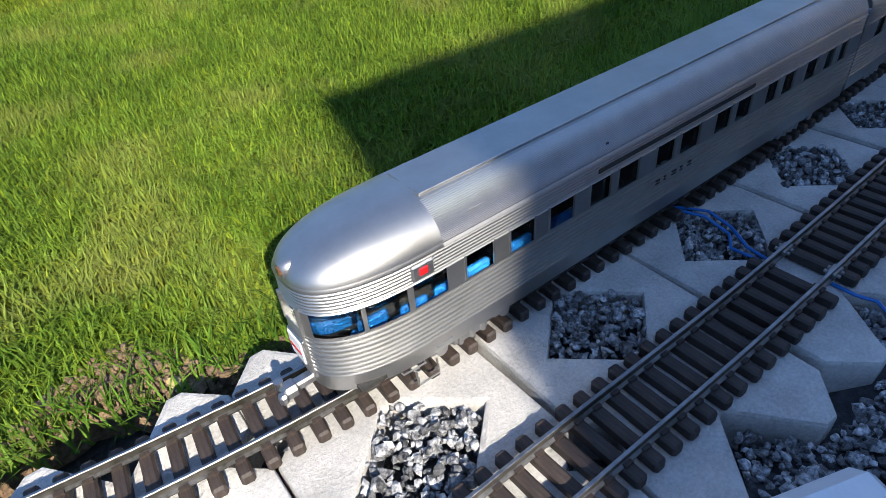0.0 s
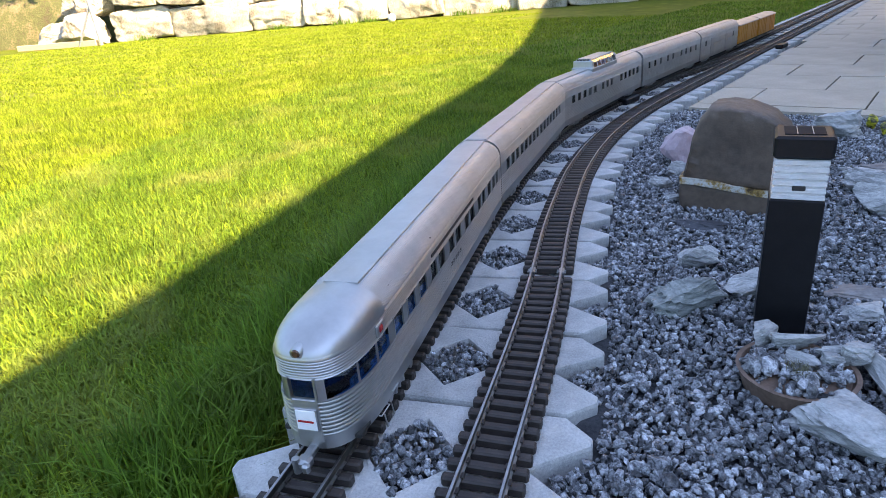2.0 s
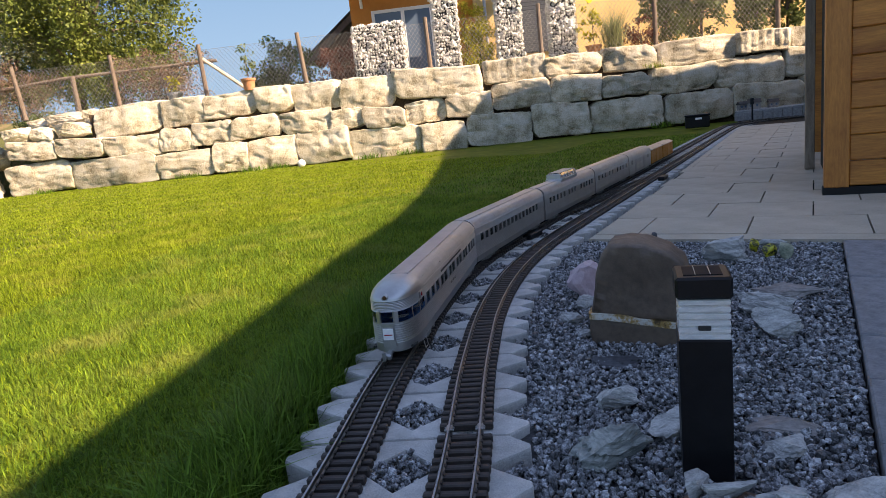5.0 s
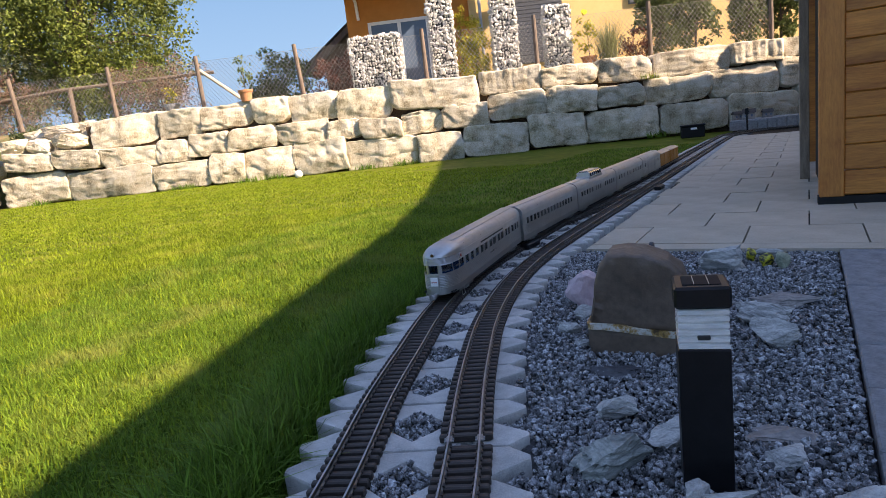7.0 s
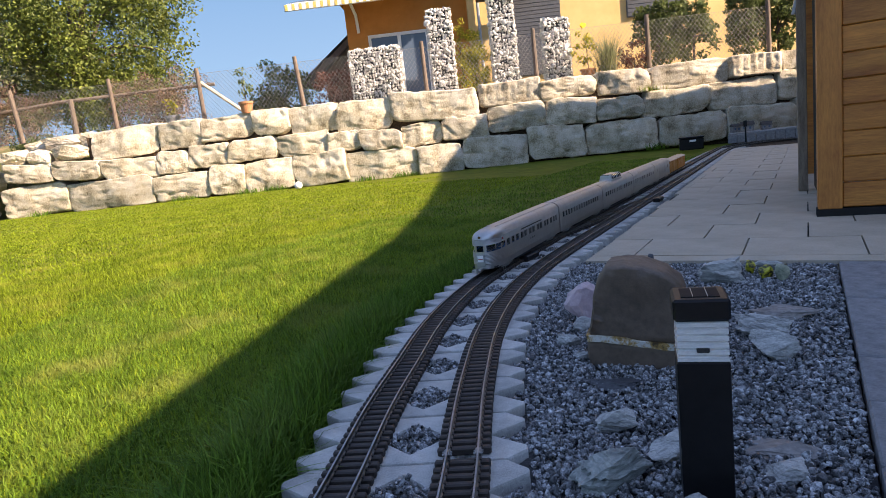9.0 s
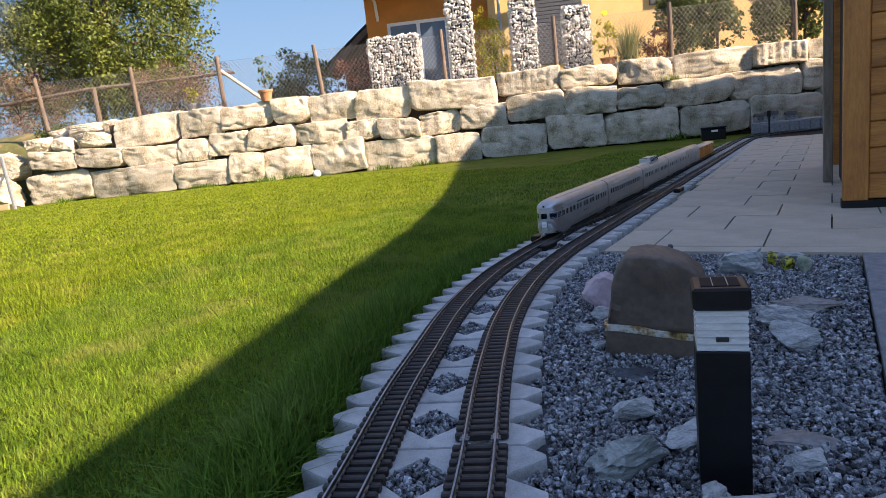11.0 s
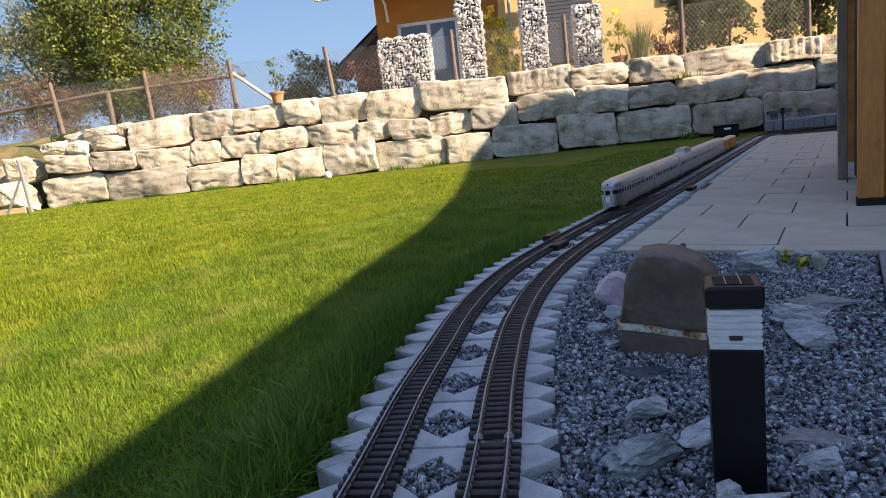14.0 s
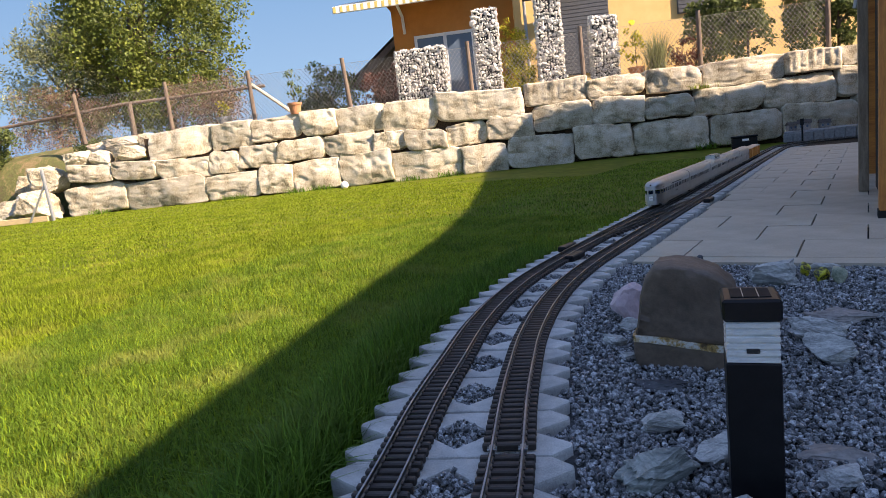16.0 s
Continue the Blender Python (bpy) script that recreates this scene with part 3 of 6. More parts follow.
# ---- unseen home behind the camera: its gable is shaped to throw the long shade ----
def gable_block(name, x0, x1, profile, label):
    home = thing(name, Matrix.Identity(4), label, "house", kind="structure")
    bm = bmesh.new()
    a = [bm.verts.new((x0, y, z)) for y, z in profile]
    b = [bm.verts.new((x1, y, z)) for y, z in profile]
    bm.faces.new(a)
    bm.faces.new(b[::-1])
    for k in range(len(profile)):
        j = (k + 1) % len(profile)
        bm.faces.new((a[k], b[k], b[j], a[j]))
    bmesh.ops.recalc_face_normals(bm, faces=bm.faces)
    part("wall", bm, surface("light_render", (0.55, 0.52, 0.47), (0.66, 0.63, 0.58), 3, 0.9, 0.001), home)
    return home


HOME_X = 2.3
# roofline points set so the shadow edge follows lawn and stone wall
gable_block("home", HOME_X, 7.0, [(0.195, -0.1), (0.195, 2.22), (0.30, 2.25), (0.78, 2.35), (1.53, 2.55), (2.37, 2.78), (3.14, 2.97), (4.47, 3.39), (6.02, 3.94), (8.56, 4.87), (10.35, 5.55), (10.74, 5.98), (11.17, 5.32), (11.56, 4.72), (11.94, 4.10), (12.32, 3.50), (12.70, 2.90), (13.10, 2.30), (13.2, -0.1)],
            "unseen rendered house, its gable shaped to cast the shade")
# unseen sliver under the eave, added to widen the house shadow
gable_block("shade_sliver", HOME_X - 0.02, HOME_X + 0.02, [(0.194, 1.93), (0.135, 1.98), (0.135, 2.20), (0.194, 2.21)], "unseen sliver added beside the house to widen its shadow")

# ---- the streamliner train ----
HW, Z_SKIRT, Z_FLUTE, Z_WIN, Z_LETTER, Z_EAVE, Z_ROOF = 0.0460, 0.015, 0.032, 0.0740, 0.0955, 0.1150, 0.1440
NOSE = 0.102
LAMP_Z = Z_EAVE + 0.0075


def car_path(length, cuts, nose):
    """Plan points from the front on the right, round the tail, to the front on the left, with what lies between: (x, y, tag)."""
    xs = sorted({round(c, 4) for w in cuts for c in w} | {NOSE if nose else 0.0, length}, reverse=True)
    side = [(x, -HW) for x in xs]
    if not nose:
        return side + [(x, HW) for x in reversed(xs)]
    turn = []
    n = 72
    for k in range(1, n):
        a = math.pi / 2 - math.pi * k / n
        e = 0.72
        turn.append((NOSE - NOSE * abs(math.cos(a)) ** e, -HW * math.copysign(abs(math.sin(a)) ** e, a)))
    return side + turn + [(x, HW) for x in reversed(xs)]


def build_shell(length, windows, nose):
    """The body shell with open windows. windows: (x0, x1) on the sides."""
    path = car_path(length, windows, nose)
    bm = bmesh.new()
    levels = [(Z_SKIRT, -0.003), (Z_SKIRT + 0.002, 0.0), (Z_FLUTE, 0.0)]
    nf = 9
    for k in range(nf):
        a = Z_FLUTE + (Z_WIN - 0.002 - Z_FLUTE) * k / nf
        h = (Z_WIN - 0.002 - Z_FLUTE) / nf
        levels += [(a + 0.10 * h, -0.0006), (a + 0.24 * h, 0.0012), (a + 0.5 * h, 0.0017), (a + 0.76 * h, 0.0012), (a + 0.9 * h, -0.0006)]
    levels += [(Z_WIN - 0.002, 0.0012), (Z_WIN, 0.0012)]
    win_index = len(levels) - 1
    levels += [(Z_LETTER, 0.0012), (Z_LETTER + 0.001, 0.0004)]
    for k in range(6):
        a = Z_LETTER + 0.001 + (Z_EAVE - Z_LETTER - 0.002) * k / 6
        h = (Z_EAVE - Z_LETTER - 0.002) / 6
        levels += [(a + 0.2 * h, 0.0002), (a + 0.5 * h, 0.0008), (a + 0.8 * h, 0.0002)]
    levels += [(Z_EAVE, 0.0014)]

    def out(i, o):
        x, y = path[i]
        a, b = path[max(i - 1, 0)], path[min(i + 1, len(path) - 1)]
        t = Vector((b[0] - a[0], b[1] - a[1])).normalized()
        return x + t.y * -o * -1 * -1, y + t.x * o

    grid = []
    for z, o in levels:
        row = []
        for i in range(len(path)):
            x, y = out(i, o)
            row.append(bm.verts.new((x, y, z)))
        grid.append(row)
    arcs = nose_windows(path) if nose else set()
    for r in range(len(levels) - 1):
        for i in range(len(path) - 1):
            if r == win_index:
                xa, xb = sorted((path[i][0], path[i + 1][0]))
                if i in arcs or any(w0 - 1e-4 <= xa and xb <= w1 + 1e-4 for w0, w1 in windows) and abs(path[i][1]) > HW - 1e-4 and abs(path[i + 1][1]) > HW - 1e-4:
                    continue
            bm.faces.new((grid[r][i], grid[r][i + 1], grid[r + 1][i + 1], grid[r + 1][i]))
    # roof
    last = grid[-1]
    th = [math.radians(a) for a in [4] + [6 + 1.22 * k for k in range(51)] + [69, 73, 77, 81, 85, 88, 90]]
    for n_, a in enumerate(th):
        row = []
        for i, (x, y) in enumerate(path):
            ribs = 0.00028 if n_ % 2 and 5 < math.degrees(a) < 66 and x >= NOSE * (1 if nose else 0) else 0.0
            spine_x = max(x, NOSE) if nose else x
            c = math.cos(a) ** 0.85
            px, py = spine_x + (x - spine_x) * c, y * c
            row.append(bm.verts.new((px, py * (1 + ribs * 14), Z_EAVE + (Z_ROOF - Z_EAVE) * math.sin(a) + ribs)))
        for i in range(len(path) - 1):
            f = bm.faces.new((last[i], last[i + 1], row[i + 1], row[i]))
            f.smooth = math.degrees(a) > 66 or nose and min(path[i][0], path[i + 1][0]) < NOSE - 1e-4
        last = row
    # end walls
    for i0, i1 in ((0, -1),):
        for r in range(len(levels) - 1):
            bm.faces.new((grid[r][i0], grid[r + 1][i0], grid[r + 1][i1], grid[r][i1]))
        x = path[i0][0]
        bm.faces.new([bm.verts.new((x, s * HW * math.cos(a) ** 0.85, Z_EAVE + (Z_ROOF - Z_EAVE) * math.sin(a))) for s, ths in ((1, th), (-1, th[::-1])) for a in ths])
    bmesh.ops.remove_doubles(bm, verts=bm.verts, dist=0.00005)
    bmesh.ops.recalc_face_normals(bm, faces=bm.faces)
    return bm


def nose_windows(path):
    """Path segments of the curved end that are glazed: three panes a side and the door pane."""
    idx = [i for i in range(len(path) - 1) if path[i][0] < NOSE - 1e-4 or path[i + 1][0] < NOSE - 1e-4]
    a, n = idx[0], len(idx)
    glazed = set()
    for lo, hi in ((0.0, 4.0), (5.0, 13.0), (14.0, 28.0), (32.0, 40.0), (44.0, 58.0), (59.0, 67.0), (68.0, 72.0)):
        glazed |= {a + k for k in range(n) if lo <= k + 0.5 <= hi}
    return glazed


def panes(windows, inset):
    out = []
    for w0, w1 in windows:
        for s in (-1, 1):
            y = s * (HW - inset)
            out.append(box(w0 - 0.002, w1 + 0.002, min(y, y + s * 0.0008), max(y, y + s * 0.0008), Z_WIN - 0.002, Z_LETTER + 0.002))
    return out


def ring_wheel():
    bm = bmesh.new()
    for y0, y1, r in ((-0.004, 0.002, 0.0145), (0.002, 0.0035, 0.0165)):
        r_ = bmesh.ops.create_cone(bm, cap_ends=True, segments=18, radius1=r, radius2=r, depth=y1 - y0)
        bmesh.ops.transform(bm, matrix=Matrix.Translation((0, (y0 + y1) / 2, 0)) @ pose(0, 0, 0, 90), verts=r_["verts"])
    return bm


def add_truck(car, x):
    truck = part("truck", truck_mesh(), M_STEELDULL, car, "grey cast metal bogie")
    truck.matrix_basis = pose(x, 0, 0)
    for dx in (-0.033, 0.033):
        for s in (-1, 1):
            w = part("wheel", ring_wheel(), M_UNDER, truck, smooth=False)
            w.matrix_basis = pose(dx, s * 0.0225, 0.0145, 0, 0, 0 if s < 0 else 180)
    return truck


def truck_mesh():
    bm = bmesh.new()
    for s in (-1, 1):
        y = s * 0.037
        add_box(bm, -0.05, 0.05, y - 0.003, y + 0.003, 0.011, 0.017, 0.001)
        add_box(bm, -0.018, 0.018, y - 0.004, y + 0.004, 0.004, 0.012, 0.001)
        for dx in (-0.033, 0.033):
            add_box(bm, dx - 0.009, dx + 0.009, y - 0.0045, y + 0.0045, 0.007, 0.021, 0.002)
            add_tube(bm, [(dx, y + s * 0.003, 0.0145), (dx, y + s * 0.0085, 0.0145)], 0.0055, 10)
        for dx in (-0.012, 0.0, 0.012):
            add_tube(bm, [(dx, y + s * 0.004, 0.005), (dx, y + s * 0.004, 0.02)], 0.0028, 8)
        add_tube(bm, [(-0.052, y, 0.008), (0.052, y, 0.008)], 0.0015, 6)
    add_box(bm, -0.012, 0.012, -0.037, 0.037, 0.012, 0.02)
    return bm


def build_car(name, length, windows, nose=False, label="", doors=()):
    car = thing(name, Matrix.Identity(4), label, "train car", "cars of the train")
    part("body", build_shell(length, windows, nose), M_STEEL, car, smooth=False)
    x0 = NOSE if nose else 0.0
    for s in (-1, 1):
        part("roof_seam", box(x0 + 0.002, length, s * 0.0205 - 0.0006, s * 0.0205 + 0.0006, Z_ROOF - 0.0078, Z_ROOF - 0.0036), M_STEELDULL, car)
    part("roof_strip", box(x0 + 0.002, length - 0.001, -0.0195, 0.0195, Z_ROOF - 0.006, Z_ROOF + 0.0004, 0.0004), M_STEEL, car)
    part("floor", box(0.02 if nose else 0.003, length - 0.003, -0.042, 0.042, 0.018, 0.022), M_UNDER, car)
    part("partition", box(x0 + 0.17, x0 + 0.173, -0.044, 0.044, 0.022, 0.126), M_UNDER, car)
    for bm in panes(windows, 0.0022):
        ob = part("window_pane", bm, M_WINDOW, car)
        ob.visible_shadow = False
    for w0, w1 in windows:
        for s in (-1, 1):
            y = s * (HW + 0.0008)
            for a, b in ((w0 - 0.0018, w0), (w1, w1 + 0.0018)):
                part("window_post", box(a, b, y - 0.001, y + 0.001, Z_WIN - 0.001, Z_LETTER + 0.001), M_STEEL, car)
    for d in doors:
        for s in (-1, 1):
            y = s * (HW + 0.0006)
            bm = box(d - 0.024, d + 0.024, y - 0.001, y + 0.001, Z_FLUTE - 0.006, Z_LETTER + 0.004, 0.0006)
            part("baggage_door", bm, M_STEELDULL, car, "plain grey sliding door")
    for x in (0.125 if nose else 0.10, length - 0.10):
        add_truck(car, x)
    for s in (-1, 1):
        part("underframe", box(0.21, length - 0.20, s * 0.03 - 0.01, s * 0.03 + 0.01, 0.006, 0.018, 0.002), M_UNDER, car)
    # coupling at the front and the rubber bellows
    part("diaphragm", box(length, length + 0.014, -0.034, 0.034, 0.03, 0.132, 0.004), M_UNDER, car, "black bellows between the cars")
    return car


def build_tail_car():
    w = [(0.1201, 0.147), (0.1641, 0.1898), (0.2065, 0.2342), (0.2538, 0.2789), (0.289, 0.3157), (0.3404, 0.366), (0.3752, 0.4039), (0.4289, 0.4539), (0.4633, 0.4892), (0.5163, 0.537), (0.5473, 0.5693), (0.5916, 0.6154), (0.6327, 0.6503), (0.6632, 0.6798)]
    car = build_car("observation_car", 0.71, w, True, "silver fluted streamliner observation car with rounded tail and blue seats")
    # glazing of the curved end
    bm = bmesh.new()
    prev = None
    for k in range(37):
        a = math.pi / 2 - math.pi * k / 36
        x, y = NOSE - (NOSE - 0.002) * abs(math.cos(a)) ** 0.72, -(HW - 0.002) * math.copysign(abs(math.sin(a)) ** 0.72, a)
        cur = [bm.verts.new((x, y, Z_WIN - 0.001)), bm.verts.new((x, y, Z_LETTER + 0.001))]
        if prev:
            bm.faces.new((prev[0], cur[0], cur[1], prev[1]))
        prev = cur
    bmesh.ops.solidify(bm, geom=bm.faces, thickness=0.0006)
    g = part("tail_glass", bm, M_WINDOW, car, "curved tinted glass")
    g.visible_shadow = False
    # blue lounge chairs along the sides, facing in
    for k, (x, s) in enumerate([(0.045, -1), (0.075, -1), (0.105, -1), (0.135, -1), (0.18, -1), (0.235, -1), (0.04, 1), (0.075, 1), (0.11, 1), (0.15, 1), (0.2, 1), (0.25, 1)]):
        y = s * (0.030 if x > 0.06 else 0.02)
        bm = bmesh.new()
        add_box(bm, x - 0.012, x + 0.012, y - 0.010, y + 0.010, 0.046, 0.060, 0.003)
        add_box(bm, x - 0.012, x + 0.012, y + s * 0.007, y + s * 0.013, 0.046, 0.077, 0.002)
        part("seat", bm, M_BLUE, car, "bright blue lounge seat")
    for x in (0.06, 0.12):
        part("table", box(x - 0.008, x + 0.008, -0.009, 0.009, 0.070, 0.072), M_WHITE, car)
    # door panel and train sign at the tail
    part("tail_door", box(-0.0016, 0.004, -0.0135, 0.0135, Z_FLUTE - 0.006, Z_WIN, 0.001), M_STEEL, car, "flat bright door panel")
    sign = part("tail_sign", box(-0.0045, -0.0015, -0.0105, 0.0105, 0.041, 0.0635, 0.0008), M_WHITE, car, "white tail sign with a red bar")
    part("sign_frame", box(-0.0035, -0.001, -0.012, 0.012, 0.0395, 0.065, 0.0008), M_STEELDULL, sign)
    part("sign_bar", box(-0.0052, -0.0044, -0.008, 0.008, 0.0505, 0.0525), M_RED, sign, "small red bar in place of writing")
    for s in (-1, 1):
        part("door_post", box(-0.002, 0.003, s * 0.0135 - 0.001, s * 0.0135 + 0.001, Z_WIN - 0.002, Z_LETTER + 0.002), M_STEEL, car)
    # tail lamp in the dome
    lamp_ = part("tail_lamp", tube([(0.016, 0, LAMP_Z), (0.0005, 0, LAMP_Z)], [0.0066, 0.006], 16), M_STEEL, car, "chrome lamp housing", True)
    part("lens", tube([(0.001, 0, LAMP_Z), (-0.001, 0, LAMP_Z)], [0.0046, 0.0032], 14), surface("amber_lens", (0.08, 0.035, 0.02), (0.14, 0.07, 0.04), 80, 0.15), lamp_)
    for s in (-1, 1):
        x = 0.082
        y = s * (HW + 0.0012)
        mk = part("marker_light", box(x - 0.0095, x + 0.0095, y - 0.0016, y + 0.0016, Z_LETTER + 0.003, Z_LETTER + 0.017, 0.0014), M_STEEL, car, "square housing of a red marker light")
        part("lens", box(x - 0.004, x + 0.004, y - 0.0026, y + 0.0026, Z_LETTER + 0.0067, Z_LETTER + 0.0137, 0.001), M_RED, mk, "red lens")
        # grab irons and steps
        part("grab_iron", tube([(0.052, s * 0.0475, 0.021), (0.052, s * 0.0505, 0.021), (0.072, s * 0.0515, 0.021), (0.072, s * 0.0475, 0.021)], 0.0007, 6), M_STEEL, car)
        part("step", tube([(0.064, s * 0.048, 0.014), (0.064, s * 0.050, -0.001), (0.084, s * 0.050, -0.001), (0.084, s * 0.048, 0.014)], 0.0009, 6), M_STEEL, car)
        part("grab_iron", tube([(0.085, s * 0.0485, 0.0275), (0.085, s * 0.0508, 0.0275), (0.10, s * 0.0508, 0.0275), (0.10, s * 0.0485, 0.0275)], 0.0006, 6), M_STEEL, car)
        part("roof_grab_iron", tube([(0.13, s * 0.0385, Z_ROOF - 0.0155), (0.13, s * 0.042, Z_ROOF - 0.014), (0.14, s * 0.042, Z_ROOF - 0.014), (0.14, s * 0.0385, Z_ROOF - 0.0155)], 0.0006, 6), M_STEEL, car)
        # name board on the side, drawn as plain bars
        for k, wd in enumerate((0.006, 0.003, 0.007, 0.004, 0.006)):
            part("lettering", box(0.345 + 0.012 * k, 0.345 + 0.012 * k + wd, s * (HW + 0.0011) - 0.0004, s * (HW + 0.0011) + 0.0004, 0.054, 0.0585), M_UNDER, car, "small dark bars in place of writing")
        part("vent_strip", box(0.262, 0.488, s * (HW + 0.0012) - 0.0006, s * (HW + 0.0012) + 0.0006, Z_LETTER + 0.0075, Z_LETTER + 0.0115), M_UNDER, car, "dark louvre strip above the windows")
    # coupler
    cp = part("coupler", box(-0.018, 0.03, -0.0045, 0.0045, 0.013, 0.021, 0.0015), M_STEELDULL, car, "grey metal coupler")
    bm = box(-0.026, -0.012, -0.007, 0.007, 0.010, 0.022, 0.003)
    add_tube(bm, [(-0.024, 0.006, 0.008), (-0.024, 0.006, 0.024)], 0.0038, 10)
    add_box(bm, -0.030, -0.023, -0.009, -0.001, 0.011, 0.021, 0.002)
    part("knuckle", bm, M_STEELDULL, cp)
    return car


def build_dome_car():
    w = [(0.05 + 0.043 * k, 0.05 + 0.043 * k + 0.024) for k in range(5)] + [(0.46 + 0.043 * k, 0.46 + 0.043 * k + 0.024) for k in range(5)] + [(0.29, 0.31), (0.33, 0.35), (0.37, 0.39)]
    car = build_car("dome_car", 0.69, sorted(w), False, "silver fluted streamliner car with a glazed roof dome")
    bm = bmesh.new()
    add_box(bm, 0.24, 0.46, -0.036, 0.036, Z_ROOF - 0.016, Z_ROOF + 0.004, 0.003)
    part("dome_base", bm, M_STEEL, car)
    dome = part("dome_roof", box(0.262, 0.44, -0.024, 0.024, Z_ROOF + 0.0265, Z_ROOF + 0.029, 0.001), M_STEEL, car)
    for x in [0.252 + 0.033 * k for k in range(7)]:
        for s in (-1, 1):
            part("dome_rib", tube([(x, s * 0.035, Z_ROOF), (x, s * 0.031, Z_ROOF + 0.018), (x, s * 0.022, Z_ROOF + 0.027)], 0.0012, 6), M_STEEL, car)
    for k in range(6):
        for s in (-1, 1):
            bm = bmesh.new()
            x0, x1 = 0.252 + 0.033 * k, 0.285 + 0.033 * k
            q = [bm.verts.new(p) for p in ((x0, s * 0.0345, Z_ROOF + 0.002), (x1, s * 0.0345, Z_ROOF + 0.002), (x1, s * 0.0305, Z_ROOF + 0.018), (x0, s * 0.0305, Z_ROOF + 0.018))]
            q2 = [bm.verts.new(p) for p in ((x0, s * 0.022, Z_ROOF + 0.0265), (x1, s * 0.022, Z_ROOF + 0.0265))]
            bm.faces.new(q)
            bm.faces.new((q[3], q[2], q2[1], q2[0]))
            bmesh.ops.solidify(bm, geom=bm.faces, thickness=0.0006)
            g = part("dome_pane", bm, M_WINDOW, car)
            g.visible_shadow = False
    for x0, x1 in ((0.246, 0.254), (0.446, 0.454)):
        part("dome_end", box(x0, x1, -0.033, 0.033, Z_ROOF + 0.0, Z_ROOF + 0.024, 0.003), M_STEEL, car)
    for k in range(5):
        for s in (-1, 1):
            part("seat", box(0.275 + 0.033 * k, 0.29 + 0.033 * k, s * 0.016 - 0.007, s * 0.016 + 0.007, Z_ROOF - 0.004, Z_ROOF + 0.012, 0.002), M_BLUE, car, "blue dome seat")
    return car


def build_orange_car():
    car = thing("freight_car", Matrix.Identity(4), "orange boxcar with a grey roof behind the engine", "train car", "cars of the train")
    part("body", box(0.006, 0.395, -0.046, 0.046, 0.018, 0.108, 0.002), M_ORANGE, car, "orange painted body")
    bm = bmesh.new()
    prof = [(-0.049, 0.108), (-0.047, 0.113), (-0.02, 0.123), (0.02, 0.123), (0.047, 0.113), (0.049, 0.108)]
    a, b = [bm.verts.new((0.002, y, z)) for y, z in prof], [bm.verts.new((0.399, y, z)) for y, z in prof]
    for k in range(6):
        bm.faces.new((a[k], b[k], b[(k + 1) % 6], a[(k + 1) % 6]))
    bm.faces.new(a[::-1])
    bm.faces.new(b)
    part("roof", bm, M_STEELDULL, car, "grey metal roof")
    for s in (-1, 1):
        part("door", box(0.16, 0.24, s * 0.047 - 0.0015, s * 0.047 + 0.0015, 0.022, 0.104, 0.001), M_ORANGE, car)
        part("sill", box(0.006, 0.395, s * 0.0455 - 0.002, s * 0.0455 + 0.002, 0.014, 0.02), M_UNDER, car)
        for k in range(11):
            x = 0.02 + 0.0355 * k
            part("rib", box(x - 0.001, x + 0.001, s * 0.0465 - 0.001, s * 0.0465 + 0.001, 0.02, 0.106), M_ORANGE, car)
    for x in (0.085, 0.315):
        add_truck(car, x)
    return car


coach_windows = [(0.035 + 0.0385 * k, 0.035 + 0.0385 * k + 0.025) for k in range(16)]
CARS = [
    (build_tail_car(), 0.71, 0.0),
    (build_car("coach", 0.675, [w for w in coach_windows if w[1] < 0.63], False, "silver fluted streamliner coach with a row of windows"), 0.675, 0.0),
    (build_dome_car(), 0.69, 0.0),
    (build_car("coach", 0.67, [(a, a + 0.02) for a in (0.05, 0.11, 0.17, 0.25, 0.31, 0.41, 0.47, 0.53, 0.6)], False, "silver fluted streamliner sleeping car with small windows"), 0.67, 0.0),
    (build_car("baggage_car", 0.60, [(0.06, 0.08), (0.5, 0.52)], False, "silver fluted streamliner baggage car with side doors", (0.17, 0.4)), 0.60, 0.0),
    (build_orange_car(), 0.40, 0.0),
    (build_orange_car(), 0.40, 0.0),
]
# seconds, metres of the tail along the left track
TAIL = [(0.0, 0.664), (0.5, 0.805), (1.0, 0.943), (1.5, 1.080), (2.0, 1.210), (2.5, 1.338), (3.0, 1.466), (3.5, 1.586), (4.0, 1.706), (4.5, 1.825), (5.5, 2.062), (7.0, 2.417), (8.0, 2.642), (9.0, 2.862),
        (10.0, 3.083), (11.5, 3.415), (12.5, 3.64), (13.5, 3.865), (14.5, 4.09), (15.3, 4.275), (16.0, 4.445)]


def motions():
    gap = 0.014
    for k in range(len(CARS)):
        car, length, _ = CARS[k]
        ahead = sum(c[1] + gap for c in CARS[:k])
        rows = []
        for t, s in TAIL:
            s0 = s + ahead
            a, _ = on_line(LEFT, s0 + 0.11)
            b, _ = on_line(LEFT, s0 + length - 0.10)
            h = (b - a).normalized()
            o = a - 0.11 * h
            rows.append((t, pose(o.x, o.y, RAIL_TOP, 0, 0, math.degrees(math.atan2(h.y, h.x)))))
        walk(car, rows)

